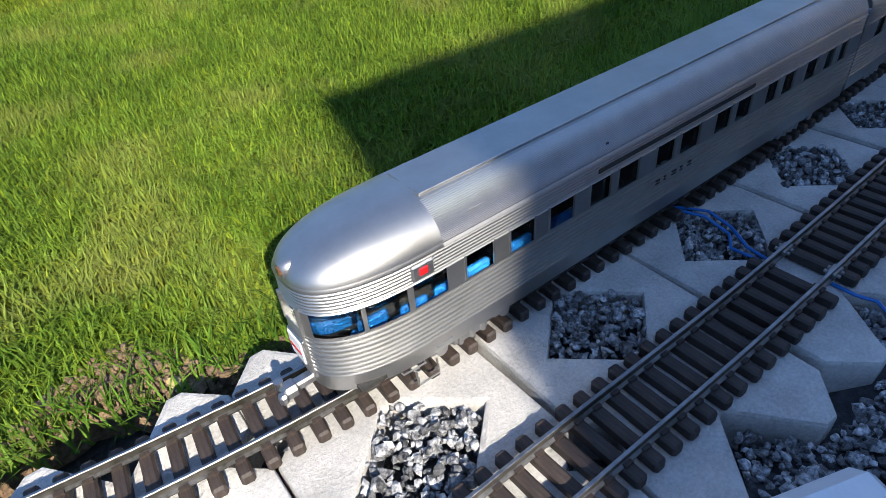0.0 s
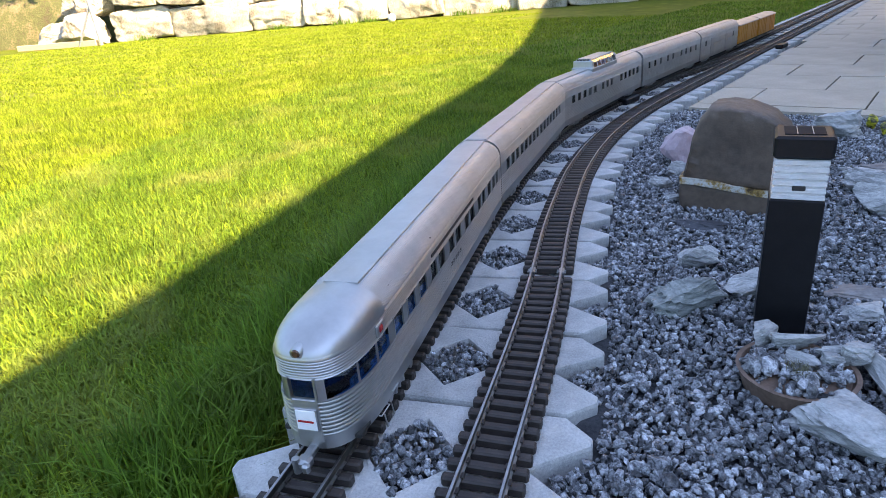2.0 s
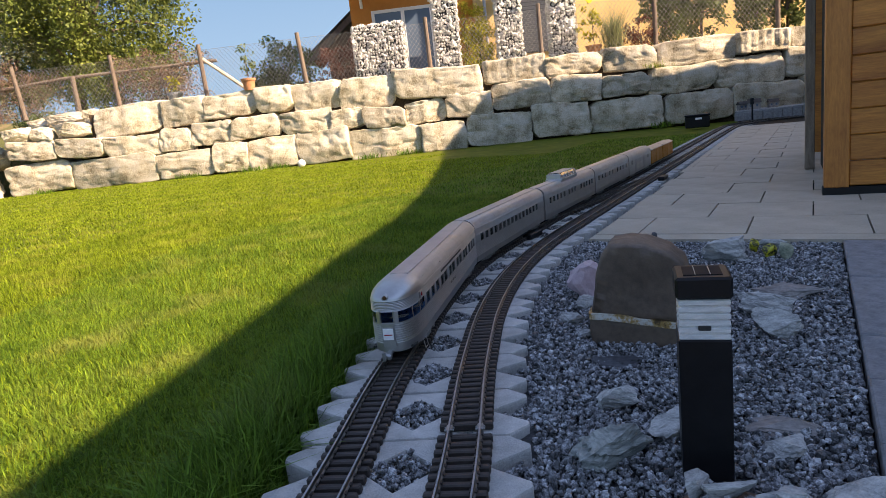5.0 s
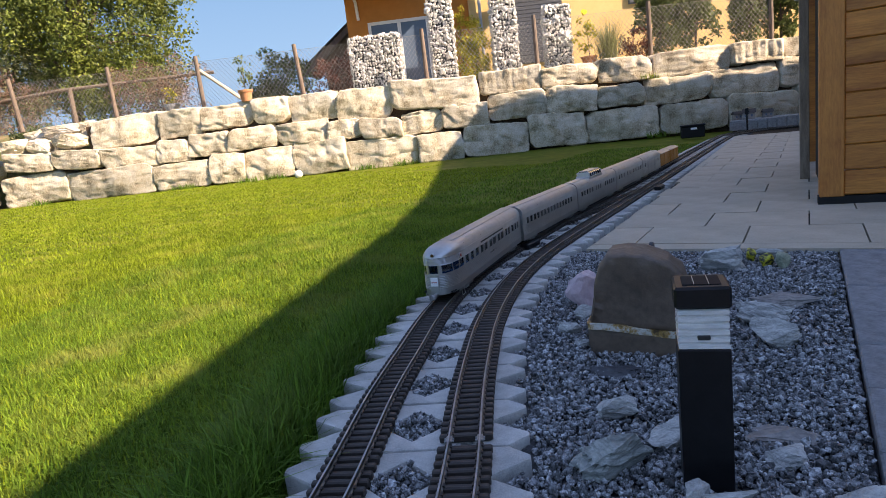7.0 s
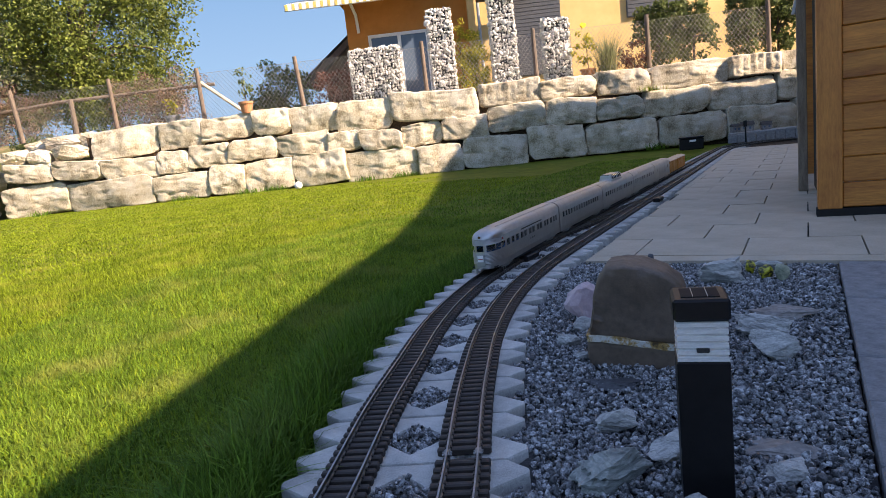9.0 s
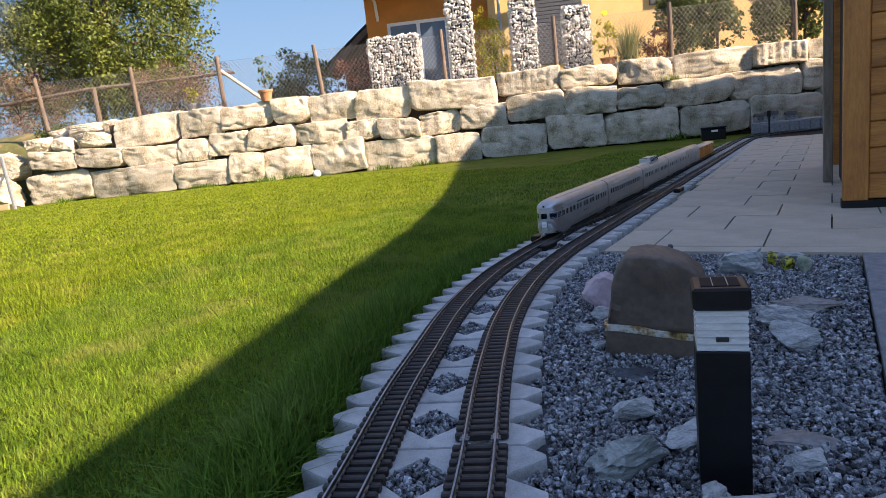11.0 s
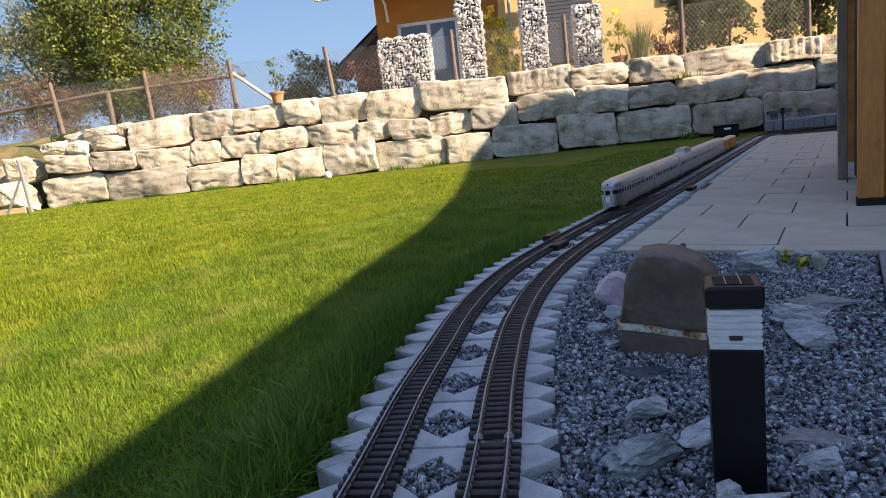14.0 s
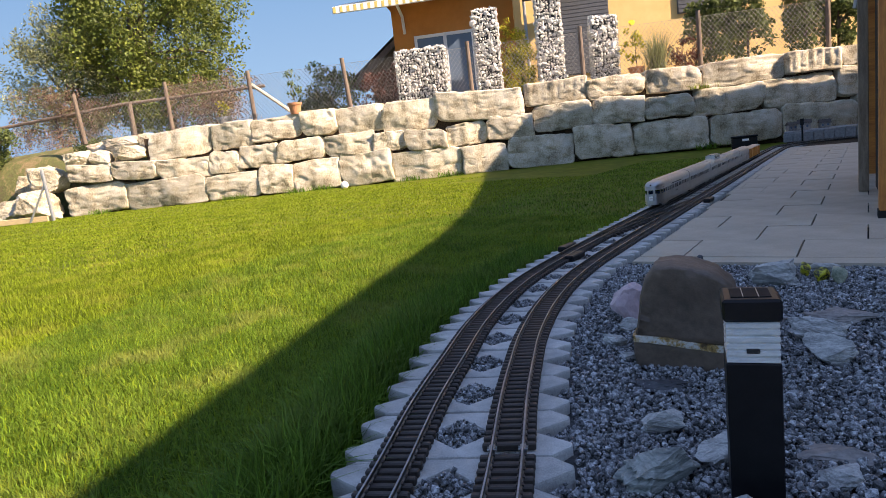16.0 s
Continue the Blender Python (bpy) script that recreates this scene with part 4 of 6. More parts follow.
# ---- track ----
def tie_mesh():
    bm = bmesh.new()
    add_box(bm, -0.0053, 0.0053, -0.0400, 0.0400, 0.0, 0.0118, 0.0020)
    for s in (-1, 1):
        for d in (-1, 1):
            add_box(bm, -0.0036, 0.0036, s * 0.0226 + d * 0.0035 - 0.0016, s * 0.0226 + d * 0.0035 + 0.0016, 0.0112, 0.0142)
    me = bpy.data.meshes.new("sleeper")
    bm.to_mesh(me)
    bm.free()
    me.materials.append(M_TIE)
    return me


TIE = tie_mesh()
RAIL_PROFILE = [(-0.0034, 0.0115), (0.0034, 0.0115), (0.0034, 0.0127), (0.0008, 0.0138), (0.0008, 0.0182), (0.0016, 0.0188), (0.0016, 0.0208), (-0.0016, 0.0208), (-0.0016, 0.0188), (-0.0008, 0.0182), (-0.0008, 0.0138), (-0.0034, 0.0127)]


def rail_mesh(line, offset, k0, k1, step=2):
    bm = bmesh.new()
    last = None
    ks = list(range(k0, min(k1, len(line) - 1), step))
    for k in ks:
        p, d = on_line(line, k * STEP)
        n = Vector((-d.y, d.x))
        ring = [bm.verts.new((p.x + n.x * (offset + u), p.y + n.y * (offset + u), z)) for u, z in RAIL_PROFILE]
        if last:
            for i in range(len(ring)):
                j = (i + 1) % len(ring)
                bm.faces.new((last[i], last[j], ring[j], ring[i]))
        else:
            bm.faces.new(ring)
        last = ring
    bm.faces.new(last[::-1])
    bmesh.ops.recalc_face_normals(bm, faces=bm.faces)
    return bm


def head_mesh(line, offset, k0, k1, step=2):
    """The bright worn top of a rail."""
    bm = bmesh.new()
    last = None
    for k in range(k0, min(k1, len(line) - 1), step):
        p, d = on_line(line, k * STEP)
        n = Vector((-d.y, d.x))
        ring = [bm.verts.new((p.x + n.x * (offset + u), p.y + n.y * (offset + u), z)) for u, z in ((-0.0014, 0.0209), (-0.0011, 0.0212), (0.0011, 0.0212), (0.0014, 0.0209))]
        if last:
            for i in range(3):
                bm.faces.new((last[i], last[i + 1], ring[i + 1], ring[i]))
        last = ring
    bmesh.ops.recalc_face_normals(bm, faces=bm.faces)
    return bm


def build_track(line, label, joints):
    track = thing("railway_track", Matrix.Identity(4), label, "track", "garden railway tracks", "structure")
    rnd = random.Random(len(line))
    n_parts = 0
    s = 0.02
    far = []
    while s < (len(line) - 3) * STEP:
        if not any(abs(s - j) < 0.008 for j in joints):
            p, d = on_line(line, s)
            a = math.degrees(math.atan2(d.y, d.x)) + rnd.uniform(-1.0, 1.0)
            m = pose(p.x, p.y, rnd.uniform(-0.0004, 0.0004), 0, 0, a)
            if n_parts < 290:
                share("sleeper", TIE, track, m)
                n_parts += 1
            else:
                far.append(m)
        s += 0.0198
    bm = bmesh.new()
    for m in far:
        add_box(bm, -0.0049, 0.0049, -0.0395, 0.0395, 0.002, 0.0115, 0, m)
    tagged(part("distant_sleepers", bm, M_TIE, track), kind="stuff")
    for off in (-0.0226, 0.0226):
        r = part("rail", rail_mesh(line, off, 0, len(line)), M_RAIL, track, "tarnished metal rail")
        part("rail_head", head_mesh(line, off, 0, len(line)), M_RAILTOP, r, "bright worn rail head")
        for j in joints:
            p, d = on_line(line, j)
            n = Vector((-d.y, d.x))
            clamp = box(-0.008, 0.008, -0.0045, 0.0045, 0.012, 0.0185, 0.001)
            add_tube(clamp, [(0.003, -0.007, 0.0155), (0.003, 0.007, 0.0155)], 0.0017, 8)
            add_tube(clamp, [(-0.004, -0.007, 0.0155), (-0.004, 0.007, 0.0155)], 0.0017, 8)
            c = part("rail_clamp", clamp, M_RAILTOP, r, "bright metal rail clamp")
            c.matrix_basis = pose(p.x + n.x * off, p.y + n.y * off, 0, 0, 0, math.degrees(math.atan2(d.y, d.x)))
    return track


def nearest_s(line, x, y):
    return min(range(len(line)), key=lambda k: (line[k] - Vector((x, y))).length) * STEP


J1, J2 = nearest_s(RIGHT, -0.205, 0.158), nearest_s(RIGHT, -0.436, 0.712)
build_track(LEFT, "garden railway track with brown plastic sleepers on grey pavers", [])
build_track(RIGHT, "garden railway track with brown plastic sleepers and bright rail clamps", [J1, J2])

# crossover between the tracks beside the patio
CROSS = smooth_line([(-0.946, 2.25), (-0.945, 2.55), (-0.905, 2.95), (-0.86, 3.3), (-0.822, 3.75), (-0.822, 4.0)], STEP)
cross = thing("track_switch", Matrix.Identity(4), "track crossover with switch points joining both tracks", "track", "", "structure")
for off in (-0.0226, 0.0226):
    part("rail", rail_mesh(CROSS, off, 0, len(CROSS)), M_RAIL, cross)
for s in np.arange(0.35, 1.45, 0.04):
    p, d = on_line(CROSS, float(s))
    share("sleeper", TIE, cross, pose(p.x, p.y, 0.0002, 0, 0, math.degrees(math.atan2(d.y, d.x))))
for x, y in ((-1.005, 2.30), (-0.745, 3.72), (-0.90, 2.12)):
    sw = thing("switch_motor", pose(x, y, 0.0, 0, 0, 88), "black plastic switch machine beside the track", "switch machine", "switch machines")
    bm = box(-0.055, 0.055, -0.018, 0.018, 0.0, 0.022, 0.004)
    part("housing", bm, M_BLACK, sw)
    part("lever", tube([(0.03, 0.018, 0.012), (0.03, 0.035, 0.012)], 0.002, 6), M_STEELDULL, sw)

# ---- pavers under the tracks ----
bed = thing("track_bed", Matrix.Identity(4), "light grey concrete grid pavers with diamond gravel holes", "paving", kind="structure")
PAVER = paver_mesh()
BED = []
rnd_p = random.Random(5)
# middles of the stones along the right track; they lie wider apart on the bend
MIDDLES = [0.06, 0.25, 0.441, 0.631, 0.821, 1.006, 1.178, 1.343, 1.508, 1.667, 1.827, 1.982]
while MIDDLES[-1] < 10.2:
    MIDDLES.append(MIDDLES[-1] + 0.158)
for k in range(1, len(MIDDLES) - 1):
    p, d = bed_frame(MIDDLES[k])
    if p.y > 9.3:
        break
    BED.append((p, d))
    long_ = (MIDDLES[k + 1] - MIDDLES[k - 1]) / 2 / 0.1605
    ob = share("paver", PAVER, bed, pose(p.x, p.y, rnd_p.uniform(-0.002, 0.001), rnd_p.uniform(-0.5, 0.5), rnd_p.uniform(-0.4, 0.4), math.degrees(math.atan2(d.y, d.x)) - 90 + rnd_p.uniform(-0.8, 0.8)))
    ob.scale = (1.0, long_, 1.0)


# ---- crushed stone ----
def stones(name, xy, z, size, label, seed, material=M_GRAVEL):
    rnd = np.random.RandomState(seed)
    t = (1 + 5 ** 0.5) / 2
    ico = np.array([(-1, t, 0), (1, t, 0), (-1, -t, 0), (1, -t, 0), (0, -1, t), (0, 1, t), (0, -1, -t), (0, 1, -t), (t, 0, -1), (t, 0, 1), (-t, 0, -1), (-t, 0, 1)]) / math.hypot(1, t)
    tri = np.array([(0, 11, 5), (0, 5, 1), (0, 1, 7), (0, 7, 10), (0, 10, 11), (1, 5, 9), (5, 11, 4), (11, 10, 2), (10, 7, 6), (7, 1, 8), (3, 9, 4), (3, 4, 2), (3, 2, 6), (3, 6, 8), (3, 8, 9), (4, 9, 5), (2, 4, 11), (6, 2, 10), (8, 6, 7), (9, 8, 1)])
    n = len(xy)
    v = np.repeat(ico[None], n, 0) * rnd.uniform(0.6, 1.25, (n, 12, 1))
    v *= rnd.uniform(0.55, 1.25, (n, 1, 3))
    q = rnd.normal(0, 1, (n, 4))
    q /= np.linalg.norm(q, axis=1)[:, None]
    w, x, y, zz = q.T
    R = np.stack([1 - 2 * (y * y + zz * zz), 2 * (x * y - w * zz), 2 * (x * zz + w * y), 2 * (x * y + w * zz), 1 - 2 * (x * x + zz * zz), 2 * (y * zz - w * x), 2 * (x * zz - w * y), 2 * (y * zz + w * x), 1 - 2 * (x * x + y * y)], 1).reshape(n, 3, 3)
    v = np.einsum("nij,nkj->nki", R, v)
    r = size * np.exp(rnd.normal(0, 0.28, n))
    v *= (r / 2)[:, None, None]
    v[:, :, :2] += xy[:, None, :]
    v[:, :, 2] += (z + rnd.uniform(-0.006, 0.006, n))[:, None]
    f = (np.arange(n)[:, None, None] * 12 + tri[None]).reshape(-1, 3)
    me = mesh_from_arrays(name, v.reshape(-1, 3), f, material)
    return tagged(new(name, me), label, "gravel", kind="stuff")


def bed_uv(x, y):
    """Across and row offset of plan points relative to the pavers (nearest row)."""
    P = np.array([(p.x, p.y) for p, d in BED])
    D = np.array([(d.x, d.y) for p, d in BED])
    dx, dy = x[:, None] - P[None, :, 0], y[:, None] - P[None, :, 1]
    k = np.argmin(dx * dx + dy * dy, 1)
    i = np.arange(len(x))
    a, b = dx[i, k], dy[i, k]
    return a * D[k, 1] - b * D[k, 0], a * D[k, 0] + b * D[k, 1]


rs = np.random.RandomState(3)
gx, gy = rs.uniform(-0.95, 0.068, 170000), rs.uniform(-0.75, 2.075, 170000)
gu, gv = bed_uv(gx, gy)
field = (gu > 0.183 - np.maximum(0, 0.052 - np.abs(gv) * 1.25)) & (gx > -0.9)
density = rs.uniform(0, 1, 170000) < 0.74
pick = field & density
stones("grey_gravel", np.stack([gx[pick], gy[pick]], 1), np.full(pick.sum(), -0.012) - 0.006 * (gu[pick] < 0.2), 0.0082, "crushed grey and bluish stone chippings", 21)
# stones inside the diamond holes, and between the notches on the lawn side
cells = []
for p, d in BED:
    n = Vector((-d.y, d.x))
    if p.y > 5:
        break
    for _ in range(620 if p.y < 1.5 else 300):
        u, v = rs.uniform(-0.056, 0.056), rs.uniform(-0.062, 0.050)
        if abs(u) / 0.053 + abs(v) / (0.060 if p.y < 0.35 else 0.051) < 1.0:
            cells.append((p.x - n.x * u + d.x * v, p.y - n.y * u + d.y * v))
    for _ in range(26):
        c = rs.choice((-0.083, 0.083))
        u, v = c + rs.uniform(-0.03, 0.03), rs.choice((-1, 1)) * (0.08 - rs.uniform(0, 0.02))
        if abs(u - c) < 0.022:
            cells.append((p.x - n.x * u + d.x * v, p.y - n.y * u + d.y * v))
cells = np.array(cells)
stones("grey_gravel", cells, np.full(len(cells), -0.006), 0.0074, "crushed grey stone in the holes of the pavers", 22)


# ---- bollard lamp ----
def build_bollard():
    post = thing("bollard_lamp", pose(-0.112, 0.757, -0.015, 0, 0, 13.0), "black square solar bollard lamp with a clear ribbed lens", "lamp")
    w = 0.0288
    part("post", box(-w, w, -w, w, 0.0, 0.187, 0.0012), M_BLACK, post)
    lens = bmesh.new()
    rings_ = []
    for k in range(6):
        z = 0.187 + 0.0083 * k
        for dz, e in ((0.0, 0.0035), (0.0012, 0.001), (0.0060, 0.001), (0.0072, 0.0035)):
            r_ = w - e
            rings_.append([lens.verts.new(v) for v in ((-r_, -r_, z + dz), (r_, -r_, z + dz), (r_, r_, z + dz), (-r_, r_, z + dz))])
    for a, b in zip(rings_, rings_[1:]):
        for k in range(4):
            lens.faces.new((a[k], a[(k + 1) % 4], b[(k + 1) % 4], b[k]))
    lens.faces.new(rings_[0][::-1])
    lens.faces.new(rings_[-1])
    part("lens", lens, surface("clear_plastic", (0.50, 0.50, 0.49), (0.74, 0.74, 0.72), 40, 0.2, 0.0, stretch=(1, 1, 6)), post, "clear ribbed plastic lens")
    part("lamp_core", box(-0.007, 0.007, -w - 0.0004, -w + 0.004, 0.199, 0.205, 0.001), M_UNDER, post)
    cap = part("cap", box(-w - 0.002, w + 0.002, -w - 0.002, w + 0.002, 0.2368, 0.263, 0.003), M_BLACK, post)
    panel = part("solar_panel", box(-0.021, 0.021, -0.020, 0.020, 0.2625, 0.264), surface("solar_cell", (0.012, 0.011, 0.011), (0.024, 0.021, 0.020), 30, 0.7, specular=0.1), cap, "brown solar cell under glass")
    for x in (-0.008, 0.008):
        part("cell_line", box(x - 0.0004, x + 0.0004, -0.020, 0.020, 0.2642, 0.2646), M_STEELDULL, panel)
    return post


build_bollard()

# ---- big stones in the gravel ----
M_BROWNROCK = surface("brown_slate", (0.055, 0.038, 0.028), (0.17, 0.115, 0.080), 9, 0.6, 0.004, fine=70, spread=(0.3, 0.7))
M_PALEROCK = surface("pale_gneiss", (0.15, 0.155, 0.15), (0.62, 0.61, 0.58), 22, 0.75, 0.004, fine=160, spread=(0.34, 0.66), stretch=(1, 1, 4))
monolith = thing("standing_stone", pose(-0.295, 1.219, -0.02, 0, 0, 8), "large dark brown standing stone with a thin silver band", "rock")


def slab_stone(outline, half, seed, bevel=0.012):
    """An upright stone of an outline (x, z) with worn rounded edges."""
    bm = bmesh.new()
    mid = sum(z for x, z in outline) / len(outline)
    rings_ = []
    for y, k in ((-half, 1 - 6 * bevel), (-half + bevel * 0.5, 1 - 2 * bevel), (-half + bevel * 1.6, 1.0), (half - bevel * 1.6, 1.0), (half - bevel * 0.5, 1 - 2 * bevel), (half, 1 - 6 * bevel)):
        rings_.append([bm.verts.new((x * k, y, mid + (z - mid) * k)) for x, z in outline])
    for p_, q_ in zip(rings_, rings_[1:]):
        for k in range(len(outline)):
            j = (k + 1) % len(outline)
            bm.faces.new((p_[k], p_[j], q_[j], q_[k]))
    bm.faces.new(rings_[0][::-1])
    bm.faces.new(rings_[-1])
    bmesh.ops.triangulate(bm, faces=bm.faces)
    for _ in range(3):
        bmesh.ops.subdivide_edges(bm, edges=[e for e in bm.edges if e.calc_length() > 0.018], cuts=1)
        bmesh.ops.triangulate(bm, faces=bm.faces)
    off = Vector((seed, 0, 0))
    for v in bm.verts:
        v.co += 0.005 * noise.noise_vector(v.co * 13 + off) + 0.002 * noise.noise_vector(v.co * 50 + off)
    bmesh.ops.recalc_face_normals(bm, faces=bm.faces)
    return bm


upper = [(-0.093, 0.068), (-0.086, 0.10), (-0.076, 0.15), (-0.066, 0.185), (-0.050, 0.207), (-0.02, 0.210), (0.02, 0.204), (0.060, 0.190), (0.084, 0.168), (0.092, 0.12), (0.096, 0.085), (0.096, 0.05)]
lower = [(-0.094, 0.0), (-0.098, 0.03), (-0.095, 0.066), (0.097, 0.048), (0.100, 0.02), (0.094, 0.0)]
ring = [(-0.097, 0.061), (-0.097, 0.074), (0.099, 0.056), (0.099, 0.043)]
part("upper_stone", slab_stone(upper, 0.060, 3), M_BROWNROCK, monolith, smooth=True)
part("base_stone", slab_stone(lower, 0.062, 7), M_BROWNROCK, monolith, smooth=True)
part("band", slab_stone(ring, 0.0655, 11, 0.003), surface("silver_gold_band", (0.10, 0.06, 0.03), (0.62, 0.60, 0.55), 26, 0.5, 0.004, fine=160, metal=0.2, spread=(0.40, 0.58), tint=(0.42, 0.24, 0.07)), monolith, "thin silver and golden band")

# ---- smaller stones lying in the gravel ----
M_SLATE = surface("green_grey_slate", (0.06, 0.075, 0.07), (0.40, 0.42, 0.39), 18, 0.65, 0.003, fine=80, stretch=(1, 1, 7))
M_TANROCK = surface("tan_stone", (0.14, 0.12, 0.11), (0.34, 0.31, 0.29), 20, 0.7, 0.003, fine=90)
M_PINK = surface("pink_quartz", (0.42, 0.30, 0.32), (0.62, 0.48, 0.50), 20, 0.6, 0.003, fine=90)
M_DARKSLATE = surface("dark_slate", (0.03, 0.032, 0.038), (0.08, 0.082, 0.09), 20, 0.55, 0.002, fine=90)

STONES = [
    # x, y, length, width, height, turn, material, label
    (-0.230, 0.748, 0.122, 0.062, 0.055, 62, M_SLATE, "flat greenish grey layered stone on the gravel"),
    (-0.165, 0.838, 0.085, 0.05, 0.04, 40, M_PALEROCK, "pale grey angular stone on the gravel"),
    (-0.258, 0.893, 0.066, 0.05, 0.045, 10, M_PALEROCK, "pale grey angular stone on the gravel"),
    (-0.305, 1.052, 0.10, 0.045, 0.018, 12, M_DARKSLATE, "flat dark slate chip on the gravel"),
    (-0.485, 1.44, 0.085, 0.09, 0.10, 20, M_PINK, "rounded pink quartz stone beside the standing stone"),
    (-0.455, 1.25, 0.055, 0.04, 0.032, 0, M_PALEROCK, "small white angular stone on the gravel"),
    (-0.40, 1.19, 0.04, 0.03, 0.02, 50, M_PALEROCK, "small white angular stone on the gravel"),
    (-0.455, 1.36, 0.05, 0.045, 0.04, 70, M_PALEROCK, "small white angular stone on the gravel"),
    (-0.085, 1.39, 0.12, 0.07, 0.055, -8, M_PALEROCK, "pale white layered stone behind the lamp"),
    (-0.055, 1.27, 0.09, 0.06, 0.06, 25, M_PALEROCK, "pale white angular stone behind the lamp"),
    (-0.05, 1.53, 0.15, 0.06, 0.03, 0, M_TANROCK, "flat brownish stone on the gravel"),
    (-0.215, 1.85, 0.12, 0.08, 0.075, 20, M_PALEROCK, "pale layered stone near the patio"),
    (-0.10, 2.02, 0.10, 0.03, 0.03, 0, M_PALEROCK, "small pale stone by the patio edge"),
    (-0.028, 0.83, 0.055, 0.045, 0.025, 30, M_PALEROCK, "small pale stone on the gravel"),
    (-0.03, 0.90, 0.10, 0.07, 0.02, 0, M_TANROCK, "flat brownish stone on the gravel"),
    (0.0, 0.560, 0.115, 0.075, 0.04, -28, M_PALEROCK, "large pale flat stone beside the planter"),
    (0.015, 0.665, 0.11, 0.035, 0.045, -58, M_PALEROCK, "long pale layered stone beside the planter"),
    (0.045, 0.69, 0.07, 0.05, 0.05, -30, M_PALEROCK, "pale layered stone beside the planter"),
    (0.048, 0.74, 0.075, 0.04, 0.03, 60, M_PALEROCK, "pale layered stone beside the planter"),
]
for k, (x, y, l, w, h, turn, mat, label) in enumerate(STONES):
    ob = to_object("stone", rock((l, w, h), 300 + k, 0.16, 3, 0.45) if mat is M_PINK else crag((l, w, h), 300 + k, 0.18), mat)
    ob.matrix_basis = pose(x, y, -0.016, 0, 0, turn)
    tagged(ob, label, "rock", "stones in the gravel")

# shallow clay planter with stones
planter = thing("planter", pose(-0.066, 0.625, -0.02), "shallow weathered clay bowl filled with gravel and stones", "planter")
bm = bmesh.new()
prof = [(0.050, 0.0), (0.060, 0.030), (0.062, 0.034), (0.057, 0.034), (0.054, 0.028), (0.0, 0.028)]
rings = []
for r_, z_ in prof[:-1]:
    rings.append([bm.verts.new((r_ * math.cos(2 * math.pi * k / 40), r_ * math.sin(2 * math.pi * k / 40), z_)) for k in range(40)])
for a, b in zip(rings, rings[1:]):
    for k in range(40):
        bm.faces.new((a[k], a[(k + 1) % 40], b[(k + 1) % 40], b[k]))
bm.faces.new(rings[-1])
bm.faces.new(rings[0][::-1])
part("bowl", bm, surface("old_clay", (0.11, 0.065, 0.045), (0.24, 0.15, 0.11), 30, 0.85, 0.001), planter, smooth=False)
pr = np.random.RandomState(8)
ang, rad = pr.uniform(0, 2 * np.pi, 160), 0.053 * np.sqrt(pr.uniform(0, 1, 160))
peb = stones("pebbles", np.stack([-0.066 + rad * np.cos(ang), 0.625 + rad * np.sin(ang)], 1), np.full(160, 0.013), 0.012, "small brownish pebbles in the clay bowl", 33)
for k, (dx, dy, l, w, h, turn) in enumerate([(-0.045, 0.04, 0.045, 0.02, 0.03, 70), (-0.01, 0.045, 0.06, 0.04, 0.03, 10), (0.035, 0.05, 0.06, 0.022, 0.022, 15), (0.0, 0.02, 0.045, 0.016, 0.014, 0), (0.05, 0.045, 0.03, 0.03, 0.03, 0), (0.03, 0.03, 0.03, 0.022, 0.02, 40)]):
    ob = to_object("stone", crag((l, w, h), 340 + k, 0.18), M_PALEROCK)
    ob.matrix_basis = pose(-0.066 + dx, 0.625 + dy, 0.008, 0, 0, turn)
    tagged(ob, "pale layered stone laid on the clay bowl", "rock", "stones on the planter")
sedge = blades("moss_tuft", np.stack([-0.06 + pr.normal(0, 0.006, 160), 0.612 + pr.normal(0, 0.005, 160)], 1), 0.016, 0.001, surface("dry_moss", (0.10, 0.09, 0.05), (0.22, 0.2, 0.12), 60, 0.9), "dry pale moss tuft in the clay bowl", 9, 1.3, np.full(160, 0.014))

# small figures on the gravel
M_YELLOW = surface("yellow_stripe", (0.02, 0.02, 0.01), (0.55, 0.5, 0.03), 70, 0.5, 0, spread=(0.47, 0.53))
for x, y, turn, label in ((-0.150, 1.965, 20, "small yellow and black striped garden figurine"), (-0.098, 1.900, -30, "small yellow and black striped garden figurine")):
    bm = rock((0.028, 0.05, 0.042), 41, 0.1, 3)
    tagged(to_object("figurine", bm, M_YELLOW, smooth=True), label, "figurine", "garden figurines").matrix_basis = pose(x, y, -0.012, 25, 0, turn)
bm = rock((0.036, 0.034, 0.05), 43, 0.06, 3)
tagged(to_object("figurine", bm, surface("pale_green_glaze", (0.10, 0.13, 0.08), (0.5, 0.52, 0.4), 40, 0.4, 0), smooth=True), "small rounded pale green garden figurine", "figurine", "garden figurines").matrix_basis = pose(-0.062, 1.875, -0.012)
for x, y, h in ((-0.468, 2.0, 0.035), (-0.438, 2.01, 0.045)):
    bm = rock((0.02, 0.03, h), 47, 0.15, 2)
    tagged(to_object("figurine", bm, M_DARKSLATE, smooth=True), "tiny dark bird figurine at the patio edge", "figurine", "garden figurines").matrix_basis = pose(x, y, -0.006)

